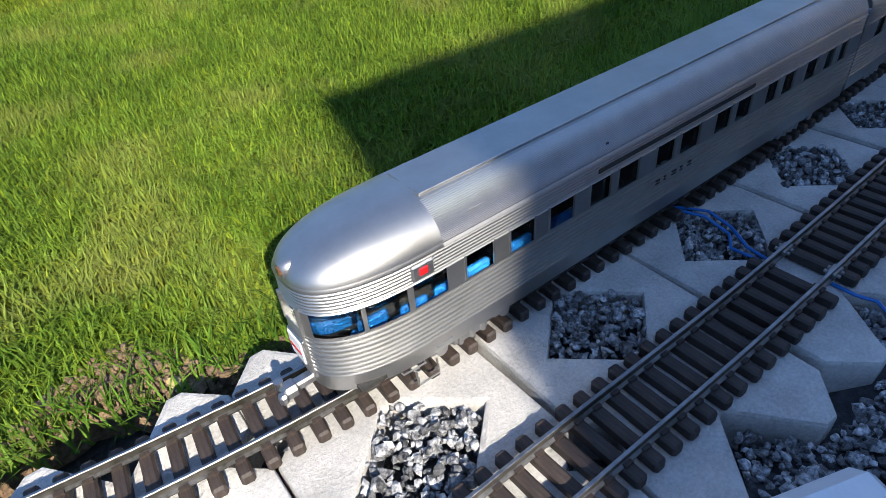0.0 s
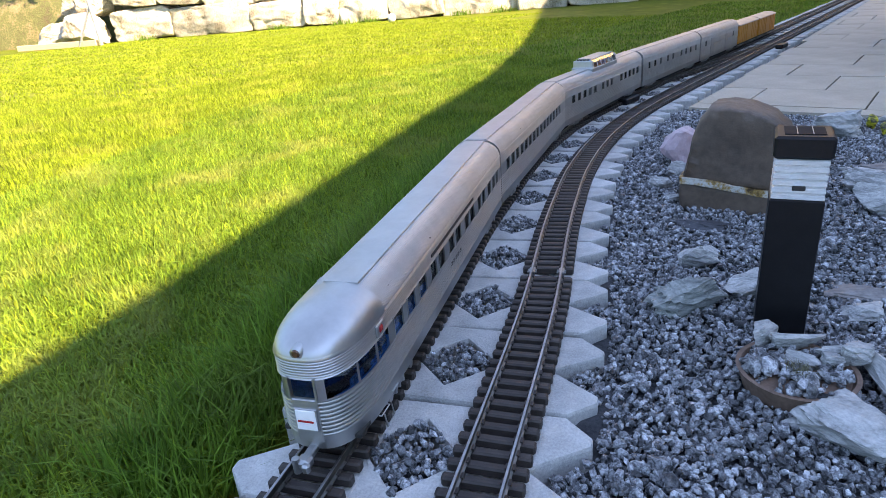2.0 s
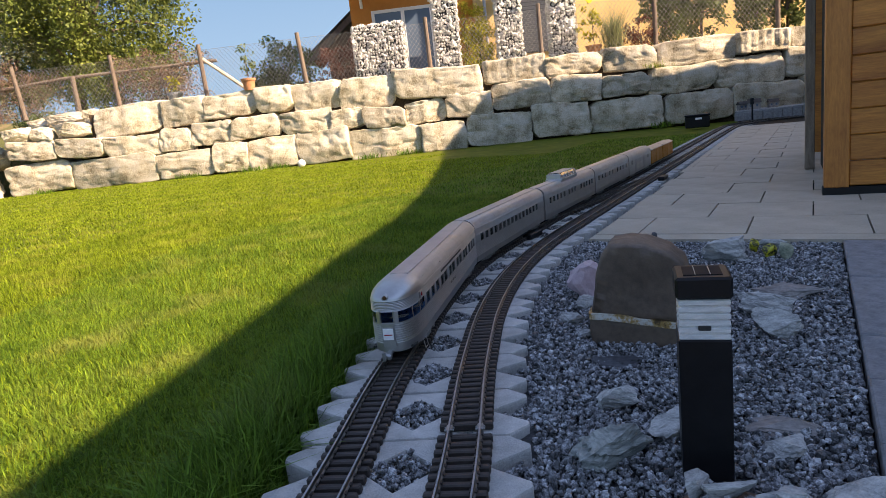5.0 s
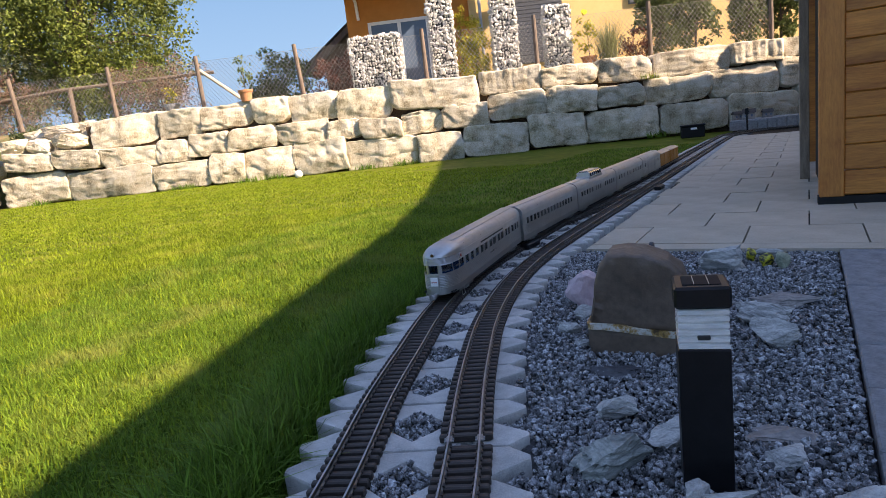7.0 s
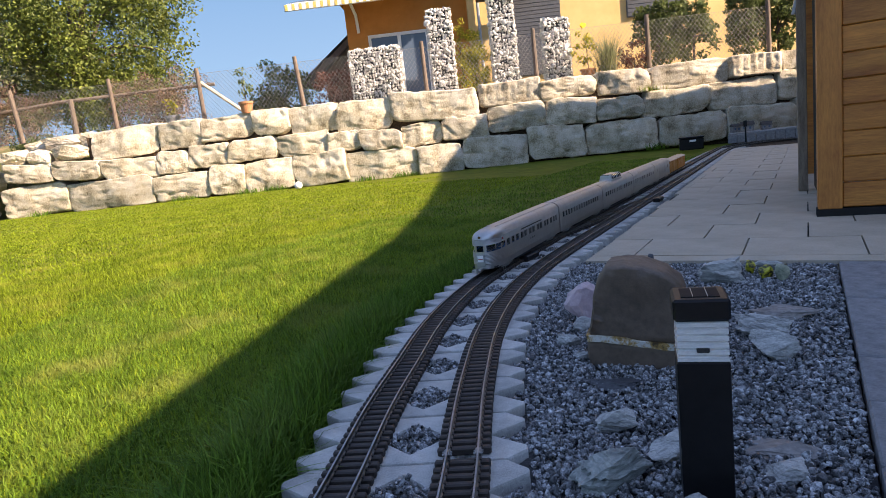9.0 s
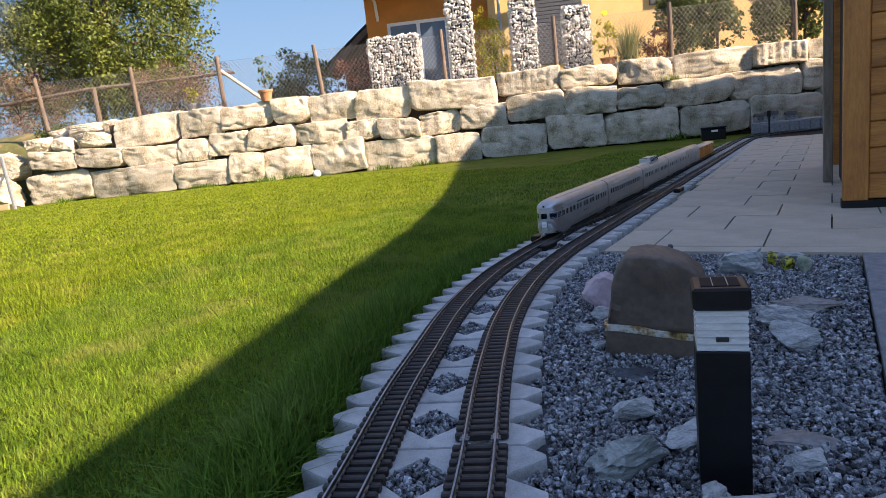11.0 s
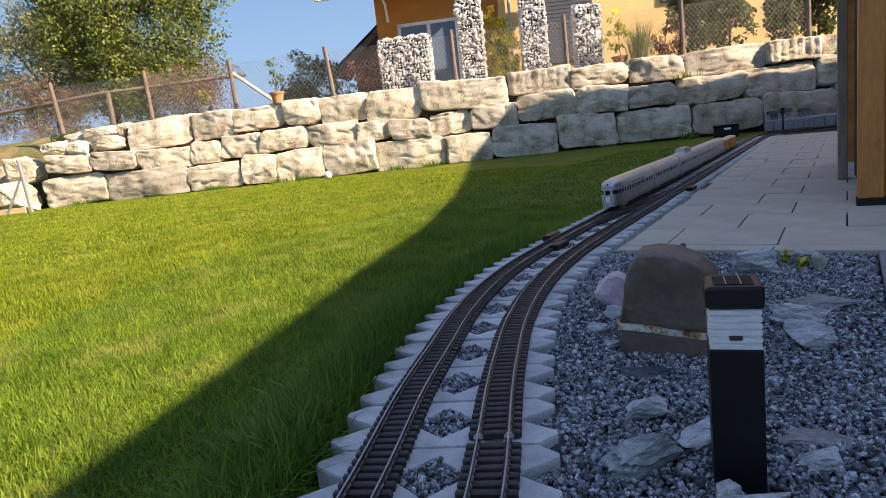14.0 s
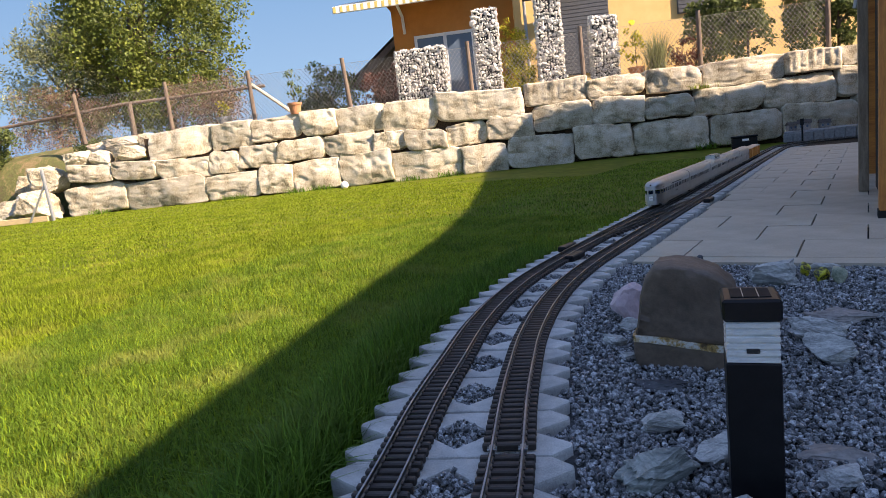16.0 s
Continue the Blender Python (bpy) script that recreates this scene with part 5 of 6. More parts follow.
# blue cable lying over the pavers
for pts in ([(-0.345, 0.095, 0.003), (-0.332, 0.108, 0.008), (-0.312, 0.128, 0.010), (-0.285, 0.135, 0.006), (-0.255, 0.131, 0.003), (-0.225, 0.136, 0.004)],
            [(-0.345, 0.090, 0.003), (-0.330, 0.100, 0.009), (-0.305, 0.118, 0.011), (-0.278, 0.128, 0.004), (-0.262, 0.118, 0.001), (-0.235, 0.128, 0.003)],
            [(-0.185, 0.165, 0.001), (-0.164, 0.170, 0.003), (-0.150, 0.179, 0.004), (-0.132, 0.176, 0.002), (-0.108, 0.163, -0.004)]):
    tagged(to_object("cable", tube(pts, 0.0017, 6), plain("blue_insulation", (0.01, 0.13, 0.42), 0.4)), "thin bright blue cable lying over the pavers", "cable", "blue cables")

# bare crumbly earth at the lawn's edge, beside the open pit
def build_bare_earth():
    bm = bmesh.new()
    ys_ = np.linspace(-0.66, -0.24, 43)
    grid = []
    for y in ys_:
        row = []
        wide = 0.085 * math.exp(-((y + 0.475) / 0.085) ** 2) + 0.03 * math.exp(-((y + 0.33) / 0.06) ** 2) + 0.004
        x1 = left_edge(y) - float(pit(y)) + 0.004
        for k in range(13):
            x = x1 - wide * k / 12
            lump = 0.010 * noise.noise(Vector((x * 40, y * 40, 2))) + 0.006 * noise.noise(Vector((x * 110, y * 110, 5)))
            drop = -0.05 if k == 0 else -0.012 if k == 1 else 0.0
            row.append(bm.verts.new((x + (0.006 * noise.noise(Vector((y * 60, 1, 0))) if k < 3 else 0), y, lawn_height(x, y) + 0.007 + lump * (k < 12) + drop - (0.01 if k == 12 else 0))))
        grid.append(row)
    for p_, q_ in zip(grid, grid[1:]):
        for k in range(12):
            bm.faces.new((p_[k], q_[k], q_[k + 1], p_[k + 1]))
    tagged(to_object("bare_earth", bm, M_EARTH, smooth=True), "bare crumbly brown earth at the lawn edge", "soil", kind="structure")


M_EARTH = surface("crumbly_earth", (0.075, 0.045, 0.024), (0.27, 0.185, 0.11), 45, 0.95, 0.012, fine=180)
build_bare_earth()
er = np.random.RandomState(4)
cy = er.normal(-0.46, 0.075, 520)
cx = np.interp(cy, _ly, _lx) - 0.115 - pit(cy) - er.uniform(0.0, 0.06, 520) * np.exp(-((cy + 0.475) / 0.085) ** 2)
stones("earth_clods", np.stack([cx, cy], 1), np.array([lawn_height(x, y) + 0.008 for x, y in zip(cx, cy)]), 0.0085, "brown crumbs of earth at the lawn edge", 51, M_EARTH)
pebble = to_object("stone", rock((0.022, 0.016, 0.012), 52, 0.1, 3), surface("ochre_pebble", (0.30, 0.22, 0.10), (0.46, 0.36, 0.18), 60, 0.7))
pebble.matrix_basis = pose(-0.338, -0.425, lawn_height(-0.338, -0.425) + 0.008, 0, 0, 40)
tagged(pebble, "small rounded ochre pebble on the bare earth", "rock")

# white plastic box near the track
tagged(to_object("plastic_box", box(-0.022, 0.13, -0.15, 0.017, -0.02, 0.05, 0.010), surface("white_plastic", (0.7, 0.7, 0.7), (0.78, 0.78, 0.78), 40, 0.35)), "plain white plastic box with rounded edges on the gravel", "box")

# ball at the foot of the wall
p = at_wall(5.42, -0.42, 0.055)
bm = bmesh.new()
bmesh.ops.create_uvsphere(bm, u_segments=24, v_segments=14, radius=0.068)
tagged(to_object("ball", bm, M_WHITE, smooth=True), "white ball lying at the foot of the stone wall", "ball").matrix_basis = pose(*p)

# rubble at the low end of the wall
RUBBLE = [(-0.75, 0.0, 0.9, 0.5, 0.45, 0), (-1.5, 0.15, 0.8, 0.5, 0.35, 0), (0.15, 0.25, 0.5, 0.45, 0.24, 0.93), (0.62, 0.25, 0.42, 0.4, 0.22, 0.93), (1.2, 0.25, 0.7, 0.4, 0.22, 0.95), (-0.55, 0.3, 0.75, 0.5, 0.42, 0.5), (0.95, 0.55, 0.85, 0.5, 0.2, 1.18),
          (-0.1, 0.45, 0.4, 0.3, 0.2, 0.88), (0.35, 0.7, 0.5, 0.4, 0.2, 1.15), (-1.2, 0.5, 0.6, 0.4, 0.35, 0.45), (1.45, 0.5, 0.35, 0.3, 0.25, 1.12)]
for k, (s, d, l, w, h, z) in enumerate(RUBBLE):
    ob = to_object("boulder", crag((l, w, h * 1.35), 400 + k, 0.0, 24, 4), M_LIME)
    ob.matrix_basis = Matrix.Translation(at_wall(s, d, z - 0.03)) @ pose(0, 0, 0, 0, 0, WALL_YAW + 8 * math.sin(k * 3))
    tagged(ob, "cream limestone boulder at the low end of the wall", "rock", "boulders at the wall end")

# leaning pole with a stay, and a plank
prop = thing("pole_prop", Matrix.Translation(at_wall(0.15, -0.75, 0.0)) @ pose(0, 0, 0, 0, 0, WALL_YAW), "grey metal pole with a leaning stay beside the wall end", "pole")
M_GREYMETAL = surface("galvanised", (0.30, 0.31, 0.32), (0.46, 0.47, 0.48), 30, 0.45, 0, metal=0.7)
part("pole", tube([(0, 0, 0), (-0.04, 0, 0.92)], 0.03, 8), M_GREYMETAL, prop)
part("stay", tube([(-0.42, -0.05, 0), (-0.06, 0, 0.62)], 0.018, 8), M_GREYMETAL, prop)
plank = to_object("plank", box(-1.6, 0.05, -0.05, 0.05, 0, 0.10, 0.006), surface("pale_wood", (0.42, 0.30, 0.16), (0.62, 0.48, 0.28), 10, 0.7, 0.001, stretch=(1, 8, 8)))
plank.matrix_basis = Matrix.Translation(at_wall(0.0, -0.72, 0.0)) @ pose(0, 0, 0, 0, 0, WALL_YAW)
tagged(plank, "pale wooden plank on edge at the lawn border", "plank")

# ---- fence on the wall ----
M_POST = surface("weathered_wood", (0.09, 0.065, 0.05), (0.21, 0.155, 0.12), 6, 0.85, 0.002, stretch=(5, 5, 1))
M_WIRE = surface("fence_wire", (0.22, 0.21, 0.19), (0.36, 0.34, 0.31), 20, 0.5, 0, metal=0.5)
fence = thing("fence", Matrix.Translation(at_wall(0, 0.62, 1.36)) @ pose(0, 0, 0, 0, 0, WALL_YAW), "wire mesh fence with brown wooden posts on the wall", "fence")
POSTS = [0.08, 1.92, 3.59, 5.47, 7.75, 9.76, 11.78, 13.9]
for k, s in enumerate(POSTS):
    post = part("post", tube([(s, 0, 0), (s - (0.06 if k in (0, 3) else 0.01), 0, 0.98)], [0.042, 0.038], 10), M_POST, fence)
for k, (a, b) in enumerate(zip(POSTS, POSTS[1:])):
    bm = bmesh.new()
    step, hgt, hang = 0.075, 0.86, 0.02
    for sgn in (1, -1):
        x = a - hgt
        while x < b:
            x0, x1 = (x, x + hgt * 0.8)
            z0, z1 = (hang, hang + hgt) if sgn > 0 else (hang + hgt, hang)
            lo, hi = max(x0, a), min(x1, b)
            if hi - lo > 0.02:
                f0, f1 = (lo - x0) / (x1 - x0), (hi - x0) / (x1 - x0)
                add_tube(bm, [(lo, 0.003 * sgn, z0 + (z1 - z0) * f0), (hi, 0.003 * sgn, z0 + (z1 - z0) * f1)], 0.0028, 3, False)
            x += step
    add_tube(bm, [(a, 0, hang + hgt), (b, 0, hang + hgt)], 0.003, 4)
    part("wire_mesh", bm, M_WIRE, fence, "diamond wire mesh between posts")
part("brace", tube([(3.62, 0.02, 0.72), (4.45, 0.02, 0.02)], 0.035, 8), surface("pale_brace", (0.45, 0.38, 0.3), (0.6, 0.52, 0.42), 8, 0.8), fence, "pale wooden diagonal brace")
rail_ = to_object("timber_rail", tube([(-3.6, 0.0, 0.35), (0.0, 0.3, 0.62), (3.1, 0.8, 0.69)], 0.036, 8), M_POST)
rail_.matrix_basis = Matrix.Translation(at_wall(0, 1.9, 1.62)) @ pose(0, 0, 0, 0, 0, WALL_YAW)
tagged(rail_, "long brown wooden rail of a fence behind", "fence rail")
for s in (-3.4, 0.2):
    ob = to_object("timber_post", tube([(0, 0, -0.1), (0, 0, 0.84 + 0.05 * s)], 0.05, 8), M_POST)
    ob.matrix_basis = Matrix.Translation(at_wall(s, 2.15, 1.40))
    tagged(ob, "brown wooden post under the long rail", "post", "posts of the rail behind")

# ---- gabion pillars ----
M_GABION = surface("white_limestone_chunks", (0.44, 0.42, 0.385), (0.74, 0.72, 0.68), 6, 0.85, 0.004, fine=40, island=0.16)


def gabion(s0, s1, z1, d=1.2):
    g = thing("gabion_pillar", Matrix.Translation(at_wall((s0 + s1) / 2, d, 1.38)) @ pose(0, 0, 0, 0, 0, WALL_YAW), "pillar of white broken stone in a wire cage", "gabion", "gabion pillars")
    w, h, t = (s1 - s0) / 2, z1 - 1.38, 0.2
    part("core", box(-w + 0.03, w - 0.03, -t + 0.03, t - 0.03, 0, h - 0.03), M_GROUND_GRAVEL, g)
    rnd = np.random.RandomState(int(s0 * 100))
    pts = []
    for x in np.arange(-w + 0.03, w - 0.02, 0.050):
        for z in np.arange(0.03, h, 0.050):
            pts.append((x, -t + 0.01, z))
    for y in np.arange(-t + 0.05, t, 0.050):
        for z in np.arange(0.03, h, 0.050):
            pts += [(-w + 0.02, y, z), (w - 0.02, y, z)]
        for x in np.arange(-w + 0.03, w - 0.02, 0.050):
            pts.append((x, y, h - 0.02))
    pts = np.array(pts) + rnd.uniform(-0.014, 0.014, (len(pts), 3))
    ob = stones("stone_fill", pts[:, :2], pts[:, 2], 0.066, "", int(s0 * 10), M_GABION)
    ob["label"] = "white broken stones filling the cage"
    del ob["category"]
    ob.parent = g
    bm = bmesh.new()
    for x in np.arange(-w, w + 0.01, 2 * w / max(1, round(2 * w / 0.1))):
        add_tube(bm, [(x, -t - 0.012, 0), (x, -t - 0.012, h)], 0.0025, 3)
    for z in np.arange(0.0, h + 0.01, 0.1):
        add_tube(bm, [(-w, -t - 0.012, z), (w, -t - 0.012, z)], 0.0025, 3)
    part("cage", bm, M_WIRE, g)


for s0, s1, z1 in ((6.33, 7.30, 2.40), (7.86, 8.32, 2.96), (9.02, 9.49, 3.05), (9.99, 10.48, 2.54)):
    gabion(s0, s1, z1)


# ---- neighbouring house ----
def wall_pose(s, d, z):
    return Matrix.Translation(at_wall(s, d, z)) @ pose(0, 0, 0, 0, 0, WALL_YAW)


# facade colours carry the light: deeper orange as shaded, paler apricot as sunlit
M_SHADED_RENDER = surface("shaded_orange_render", (0.46, 0.175, 0.038), (0.58, 0.235, 0.06), 3, 0.9, 0.002, fine=60)
M_SUNLIT_RENDER = surface("sunlit_apricot_render", (0.62, 0.40, 0.16), (0.74, 0.50, 0.22), 3, 0.9, 0.002, fine=60)
M_ROOFTILE = surface("dark_roof", (0.03, 0.025, 0.022), (0.08, 0.06, 0.05), 8, 0.8, 0.004)
M_PANE = plain("window_glass", (0.10, 0.14, 0.20), 0.05)
M_SHUTTER = surface("grey_shutter", (0.05, 0.055, 0.065), (0.09, 0.095, 0.11), 30, 0.5)


def build_house():
    h = thing("house", wall_pose(0, 4.0, 1.38), "orange rendered house with a striped awning and gabion garden", "house")
    wall = part("wall", box(5.9, 8.72, 0, 4, 0, 1.42 + 1.4, 0), M_SHADED_RENDER, h, "rendered wall, orange deepened for shade")
    part("wall", box(5.6, 8.72, 0.6, 4, 2.82, 5.2, 0), M_SHADED_RENDER, h)
    part("wall", box(8.72, 16.5, -0.55, 4, 0, 5.2, 0), M_SUNLIT_RENDER, h, "rendered wall, apricot lightened for sun")
    # glazed door with a frame
    win = part("window", box(6.42, 7.75, -0.03, 0.02, 0.05, 1.72), M_PANE, h, "glazed terrace door")
    for a, b, z0, z1 in ((6.38, 6.45, 0.02, 1.76), (7.06, 7.14, 0.02, 1.76), (7.72, 7.79, 0.02, 1.76), (6.38, 7.79, 1.70, 1.77), (6.38, 7.79, 0.0, 0.06)):
        part("window_frame", box(a, b, -0.05, 0.03, z0, z1, 0.004), M_WHITE, win)
    # shuttered window in the wing with the paler, sunlit colour
    sh = part("shutter", box(9.35, 10.75, -0.60, -0.5, 0.4, 2.7), M_SHUTTER, h, "dark grey roller shutter")
    for k in range(28):
        part("slat", box(9.36, 10.74, -0.612, -0.598, 0.42 + 0.08 * k, 0.49 + 0.08 * k, 0.004), M_SHUTTER, sh)
    sh = part("shutter", box(12.2, 13.5, -0.60, -0.5, 1.4, 2.7), M_SHUTTER, h, "dark grey roller shutter")
    for k in range(16):
        part("slat", box(12.21, 13.49, -0.612, -0.598, 1.42 + 0.08 * k, 1.49 + 0.08 * k, 0.004), M_SHUTTER, sh)
    part("drain_pipe", tube([(8.95, -0.62, 0), (8.95, -0.62, 3.2)], 0.035, 10), M_GREYMETAL, h, "grey metal rain pipe")
    # roof edge with brackets and an awning
    part("eave", box(5.2, 9.2, -1.0, 1.0, 2.95, 3.05), M_ROOFTILE, h)
    br = part("bracket", tube([(6.18, -0.04, 1.85), (6.16, -0.06, 2.25), (6.02, -0.5, 2.75)], 0.035, 8), M_WHITE, h, "white curved roof bracket")
    aw = part("awning", box(4.85, 7.6, -1.35, -1.3, 2.22, 2.36, 0.005), M_WHITE, h, "white awning with a striped valance")
    bm = bmesh.new()
    q = [bm.verts.new(v) for v in ((4.85, -1.32, 2.36), (7.6, -1.32, 2.36), (7.6, 0.0, 2.72), (4.85, 0.0, 2.72))]
    bm.faces.new(q)
    bmesh.ops.solidify(bm, geom=bm.faces, thickness=0.02)
    part("cloth", bm, M_WHITE, aw)
    for k in range(18):
        part("stripe", box(4.87 + 0.152 * k, 4.93 + 0.152 * k, -1.356, -1.352, 2.23, 2.35), surface("yellow_cloth", (0.55, 0.42, 0.12), (0.65, 0.5, 0.16), 30, 0.9) if k == 0 else bpy.data.materials["yellow_cloth"], aw)
    box_ = part("awning_box", box(8.9, 10.1, -1.2, -0.9, 2.02, 2.28, 0.02), M_ROOFTILE, h, "dark awning box")
    return h


build_house()


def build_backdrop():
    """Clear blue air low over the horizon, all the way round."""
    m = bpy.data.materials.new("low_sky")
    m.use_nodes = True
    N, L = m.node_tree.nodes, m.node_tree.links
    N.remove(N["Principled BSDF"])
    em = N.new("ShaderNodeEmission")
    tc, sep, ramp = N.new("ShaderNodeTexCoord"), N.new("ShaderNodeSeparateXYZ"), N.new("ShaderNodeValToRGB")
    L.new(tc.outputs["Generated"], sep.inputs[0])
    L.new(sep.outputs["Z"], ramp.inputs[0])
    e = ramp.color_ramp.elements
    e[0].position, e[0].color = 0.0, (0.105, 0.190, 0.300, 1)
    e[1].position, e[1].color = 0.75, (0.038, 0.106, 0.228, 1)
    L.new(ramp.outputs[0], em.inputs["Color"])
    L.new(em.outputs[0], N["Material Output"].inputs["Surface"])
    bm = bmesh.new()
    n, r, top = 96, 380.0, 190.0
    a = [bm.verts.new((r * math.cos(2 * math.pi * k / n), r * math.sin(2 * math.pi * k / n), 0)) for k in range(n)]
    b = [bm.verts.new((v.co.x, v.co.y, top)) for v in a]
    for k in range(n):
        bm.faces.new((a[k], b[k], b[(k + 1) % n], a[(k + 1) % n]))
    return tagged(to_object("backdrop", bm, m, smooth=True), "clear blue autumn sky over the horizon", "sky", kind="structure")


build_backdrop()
# carport roof further back
cp_ = thing("carport", wall_pose(0, 7.0, 1.38), "dark timber carport roof with white boards behind the fence", "carport")
bm = bmesh.new()
low_, high_ = Vector((3.9, 0, 1.05)), Vector((6.4, 0, 2.95))
add_tube(bm, [low_, high_], 0.10, 4)
part("barge_board", bm, M_POST, cp_, "brown wooden barge board of the roof")
bm = bmesh.new()
front = [bm.verts.new(low_ + Vector((0, dy, 0.16))) for dy in (-0.1, 2.5)] + [bm.verts.new(high_ + Vector((0, dy, 0.16))) for dy in (2.5, -0.1)]
bm.faces.new(front)
bmesh.ops.solidify(bm, geom=bm.faces, thickness=0.12)
part("roof", bm, M_ROOFTILE, cp_)
bm = bmesh.new()
gable = [bm.verts.new(v) for v in ((4.6, 0.3, 0), (6.4, 0.3, 0), (6.4, 0.3, 2.9), (4.6, 0.3, 1.5))]
bm.faces.new(gable)
bmesh.ops.solidify(bm, geom=bm.faces, thickness=0.05)
part("gable_wall", bm, M_POST, cp_)
for k in range(4):
    part("board", box(5.6 - 0.1 * k, 7.0, 0.2, 0.25, 0.9 + 0.24 * k, 1.04 + 0.24 * k), M_WHITE, cp_, "white horizontal board")
part("post", box(5.0, 5.12, 0.3, 0.42, 0, 1.7), M_POST, cp_)


# ---- plants ----
def leaf_material(name, dark, light, yellow=None):
    m = surface(name, dark, light, 1.2, 0.55, 0.0, fine=6, island=0.4, spread=(0.3, 0.7), tint=yellow, specular=0.3)
    t = m.node_tree
    b = t.nodes["Principled BSDF"]
    src = b.inputs["Base Color"].links[0].from_socket
    tr, sh = t.nodes.new("ShaderNodeBsdfTranslucent"), t.nodes.new("ShaderNodeMixShader")
    sh.inputs[0].default_value = 0.35
    t.links.new(src, tr.inputs["Color"])
    t.links.new(b.outputs[0], sh.inputs[1])
    t.links.new(tr.outputs[0], sh.inputs[2])
    t.links.new(sh.outputs[0], t.nodes["Material Output"].inputs["Surface"])
    return m


def leaves(centres, spread, per, size, seed, slim=0.5):
    """Leaf quads scattered round clump centres; returns vertex and face arrays."""
    rnd = np.random.RandomState(seed)
    c = np.repeat(np.array(centres), per, 0)
    n = len(c)
    off = rnd.normal(0, 1, (n, 3))
    off /= np.linalg.norm(off, axis=1)[:, None]
    off *= (rnd.uniform(0.2, 1, (n, 1)) ** 0.6) * spread
    c = c + off
    a = rnd.normal(0, 1, (n, 3))
    a /= np.linalg.norm(a, axis=1)[:, None]
    b = np.cross(a, rnd.normal(0, 1, (n, 3)))
    b /= np.linalg.norm(b, axis=1)[:, None] + 1e-9
    L = size * rnd.uniform(0.6, 1.3, (n, 1))
    v = np.stack([c - a * L * 0.5, c + b * L * slim * 0.5, c + a * L * 0.5, c - b * L * slim * 0.5], 1)
    return v.reshape(-1, 3), np.arange(4 * n).reshape(n, 4)


def clumps(centre, radii, n, seed, hollow=0.45, lumpy=0.35):
    rnd = random.Random(seed)
    out = []
    while len(out) < n:
        p = Vector((rnd.uniform(-1, 1), rnd.uniform(-1, 1), rnd.uniform(-1, 1)))
        r = p.length
        lim = 1 + lumpy * noise.noise(p * 2.3 + Vector((seed, 0, 0)))
        if hollow < r < lim:
            out.append((centre[0] + p.x * radii[0], centre[1] + p.y * radii[1], centre[2] + p.z * radii[2]))
    return out


def plant(name, m, label, category, centre, radii, n, per, size, spread, material, seed, trunk=0.0, limbs=0, slim=0.5, group="", bark=None, hollow=0.45, lumpy=0.35):
    t = thing(name, m, label, category, group)
    cs = clumps(centre, radii, n, seed, hollow, lumpy)
    v, f = leaves(cs, spread, per, size, seed, slim)
    me = mesh_from_arrays("crown", v, f, material)
    ob = new("crown", me)
    ob.parent = t
    if trunk:
        rnd = random.Random(seed)
        top = Vector((centre[0], centre[1], centre[2] + radii[2] * 0.3))
        bm = bmesh.new()
        add_tube(bm, [(0, 0, -0.05), (0.02, 0.03, top.z * 0.3), (top.x * 0.4, top.y * 0.4, top.z * 0.6), top], [trunk, trunk * 0.8, trunk * 0.55, trunk * 0.15], 9)
        for k in range(limbs):
            e = Vector(rnd.choice(cs))
            s_ = Vector((top.x * 0.3, top.y * 0.3, top.z * rnd.uniform(0.3, 0.7)))
            mid = s_.lerp(e, 0.5) + Vector((rnd.uniform(-1, 1), rnd.uniform(-1, 1), 0.5)) * 0.1 * (e - s_).length
            add_tube(bm, [s_, mid, e], [trunk * 0.35, trunk * 0.2, trunk * 0.05], 6)
        part("trunk", bm, bark or M_BARK, t, "brown bark trunk with limbs")
    return t


M_BARK = surface("bark", (0.05, 0.038, 0.028), (0.16, 0.12, 0.09), 12, 0.9, 0.01, stretch=(3, 3, 1))
M_OAK = leaf_material("tree_leaf", (0.045, 0.075, 0.018), (0.26, 0.275, 0.055), (0.13, 0.165, 0.034))
M_WILLOW = leaf_material("grey_green_leaf", (0.11, 0.125, 0.05), (0.33, 0.34, 0.18))
M_BAMBOO = leaf_material("yellow_green_leaf", (0.22, 0.22, 0.02), (0.58, 0.50, 0.05))
M_HEDGE = leaf_material("hedge_leaf", (0.035, 0.06, 0.018), (0.17, 0.20, 0.06))
M_REDLEAF = leaf_material("red_leaf", (0.07, 0.022, 0.018), (0.22, 0.09, 0.06))
M_DRY = leaf_material("dry_twigs", (0.12, 0.07, 0.05), (0.30, 0.19, 0.13))

plant("tree", wall_pose(-3.9, 9.0, 1.3), "large green broadleaf tree with yellowing leaves", "tree", (1.05, 0, 4.1), (2.85, 2.6, 3.5), 480, 125, 0.115, 0.55, M_OAK, 61, 0.22, 26, 0.55, "trees behind the fence")
plant("tree", wall_pose(-4.9, 7.6, 1.3), "grey-green willow-like tree beside the larger tree", "tree", (-0.2, 0, 2.5), (1.6, 1.4, 2.1), 190, 90, 0.12, 0.4, M_WILLOW, 62, 0.09, 14, 0.3, "trees behind the fence")
plant("bush", wall_pose(3.8, 5.5, 1.3), "rounded dark green bush behind the fence", "bush", (0, 0, 0.75), (1.0, 0.8, 0.95), 60, 90, 0.09, 0.22, M_HEDGE, 63, 0.06, 8, 0.5, "bushes behind the fence", hollow=0.1)
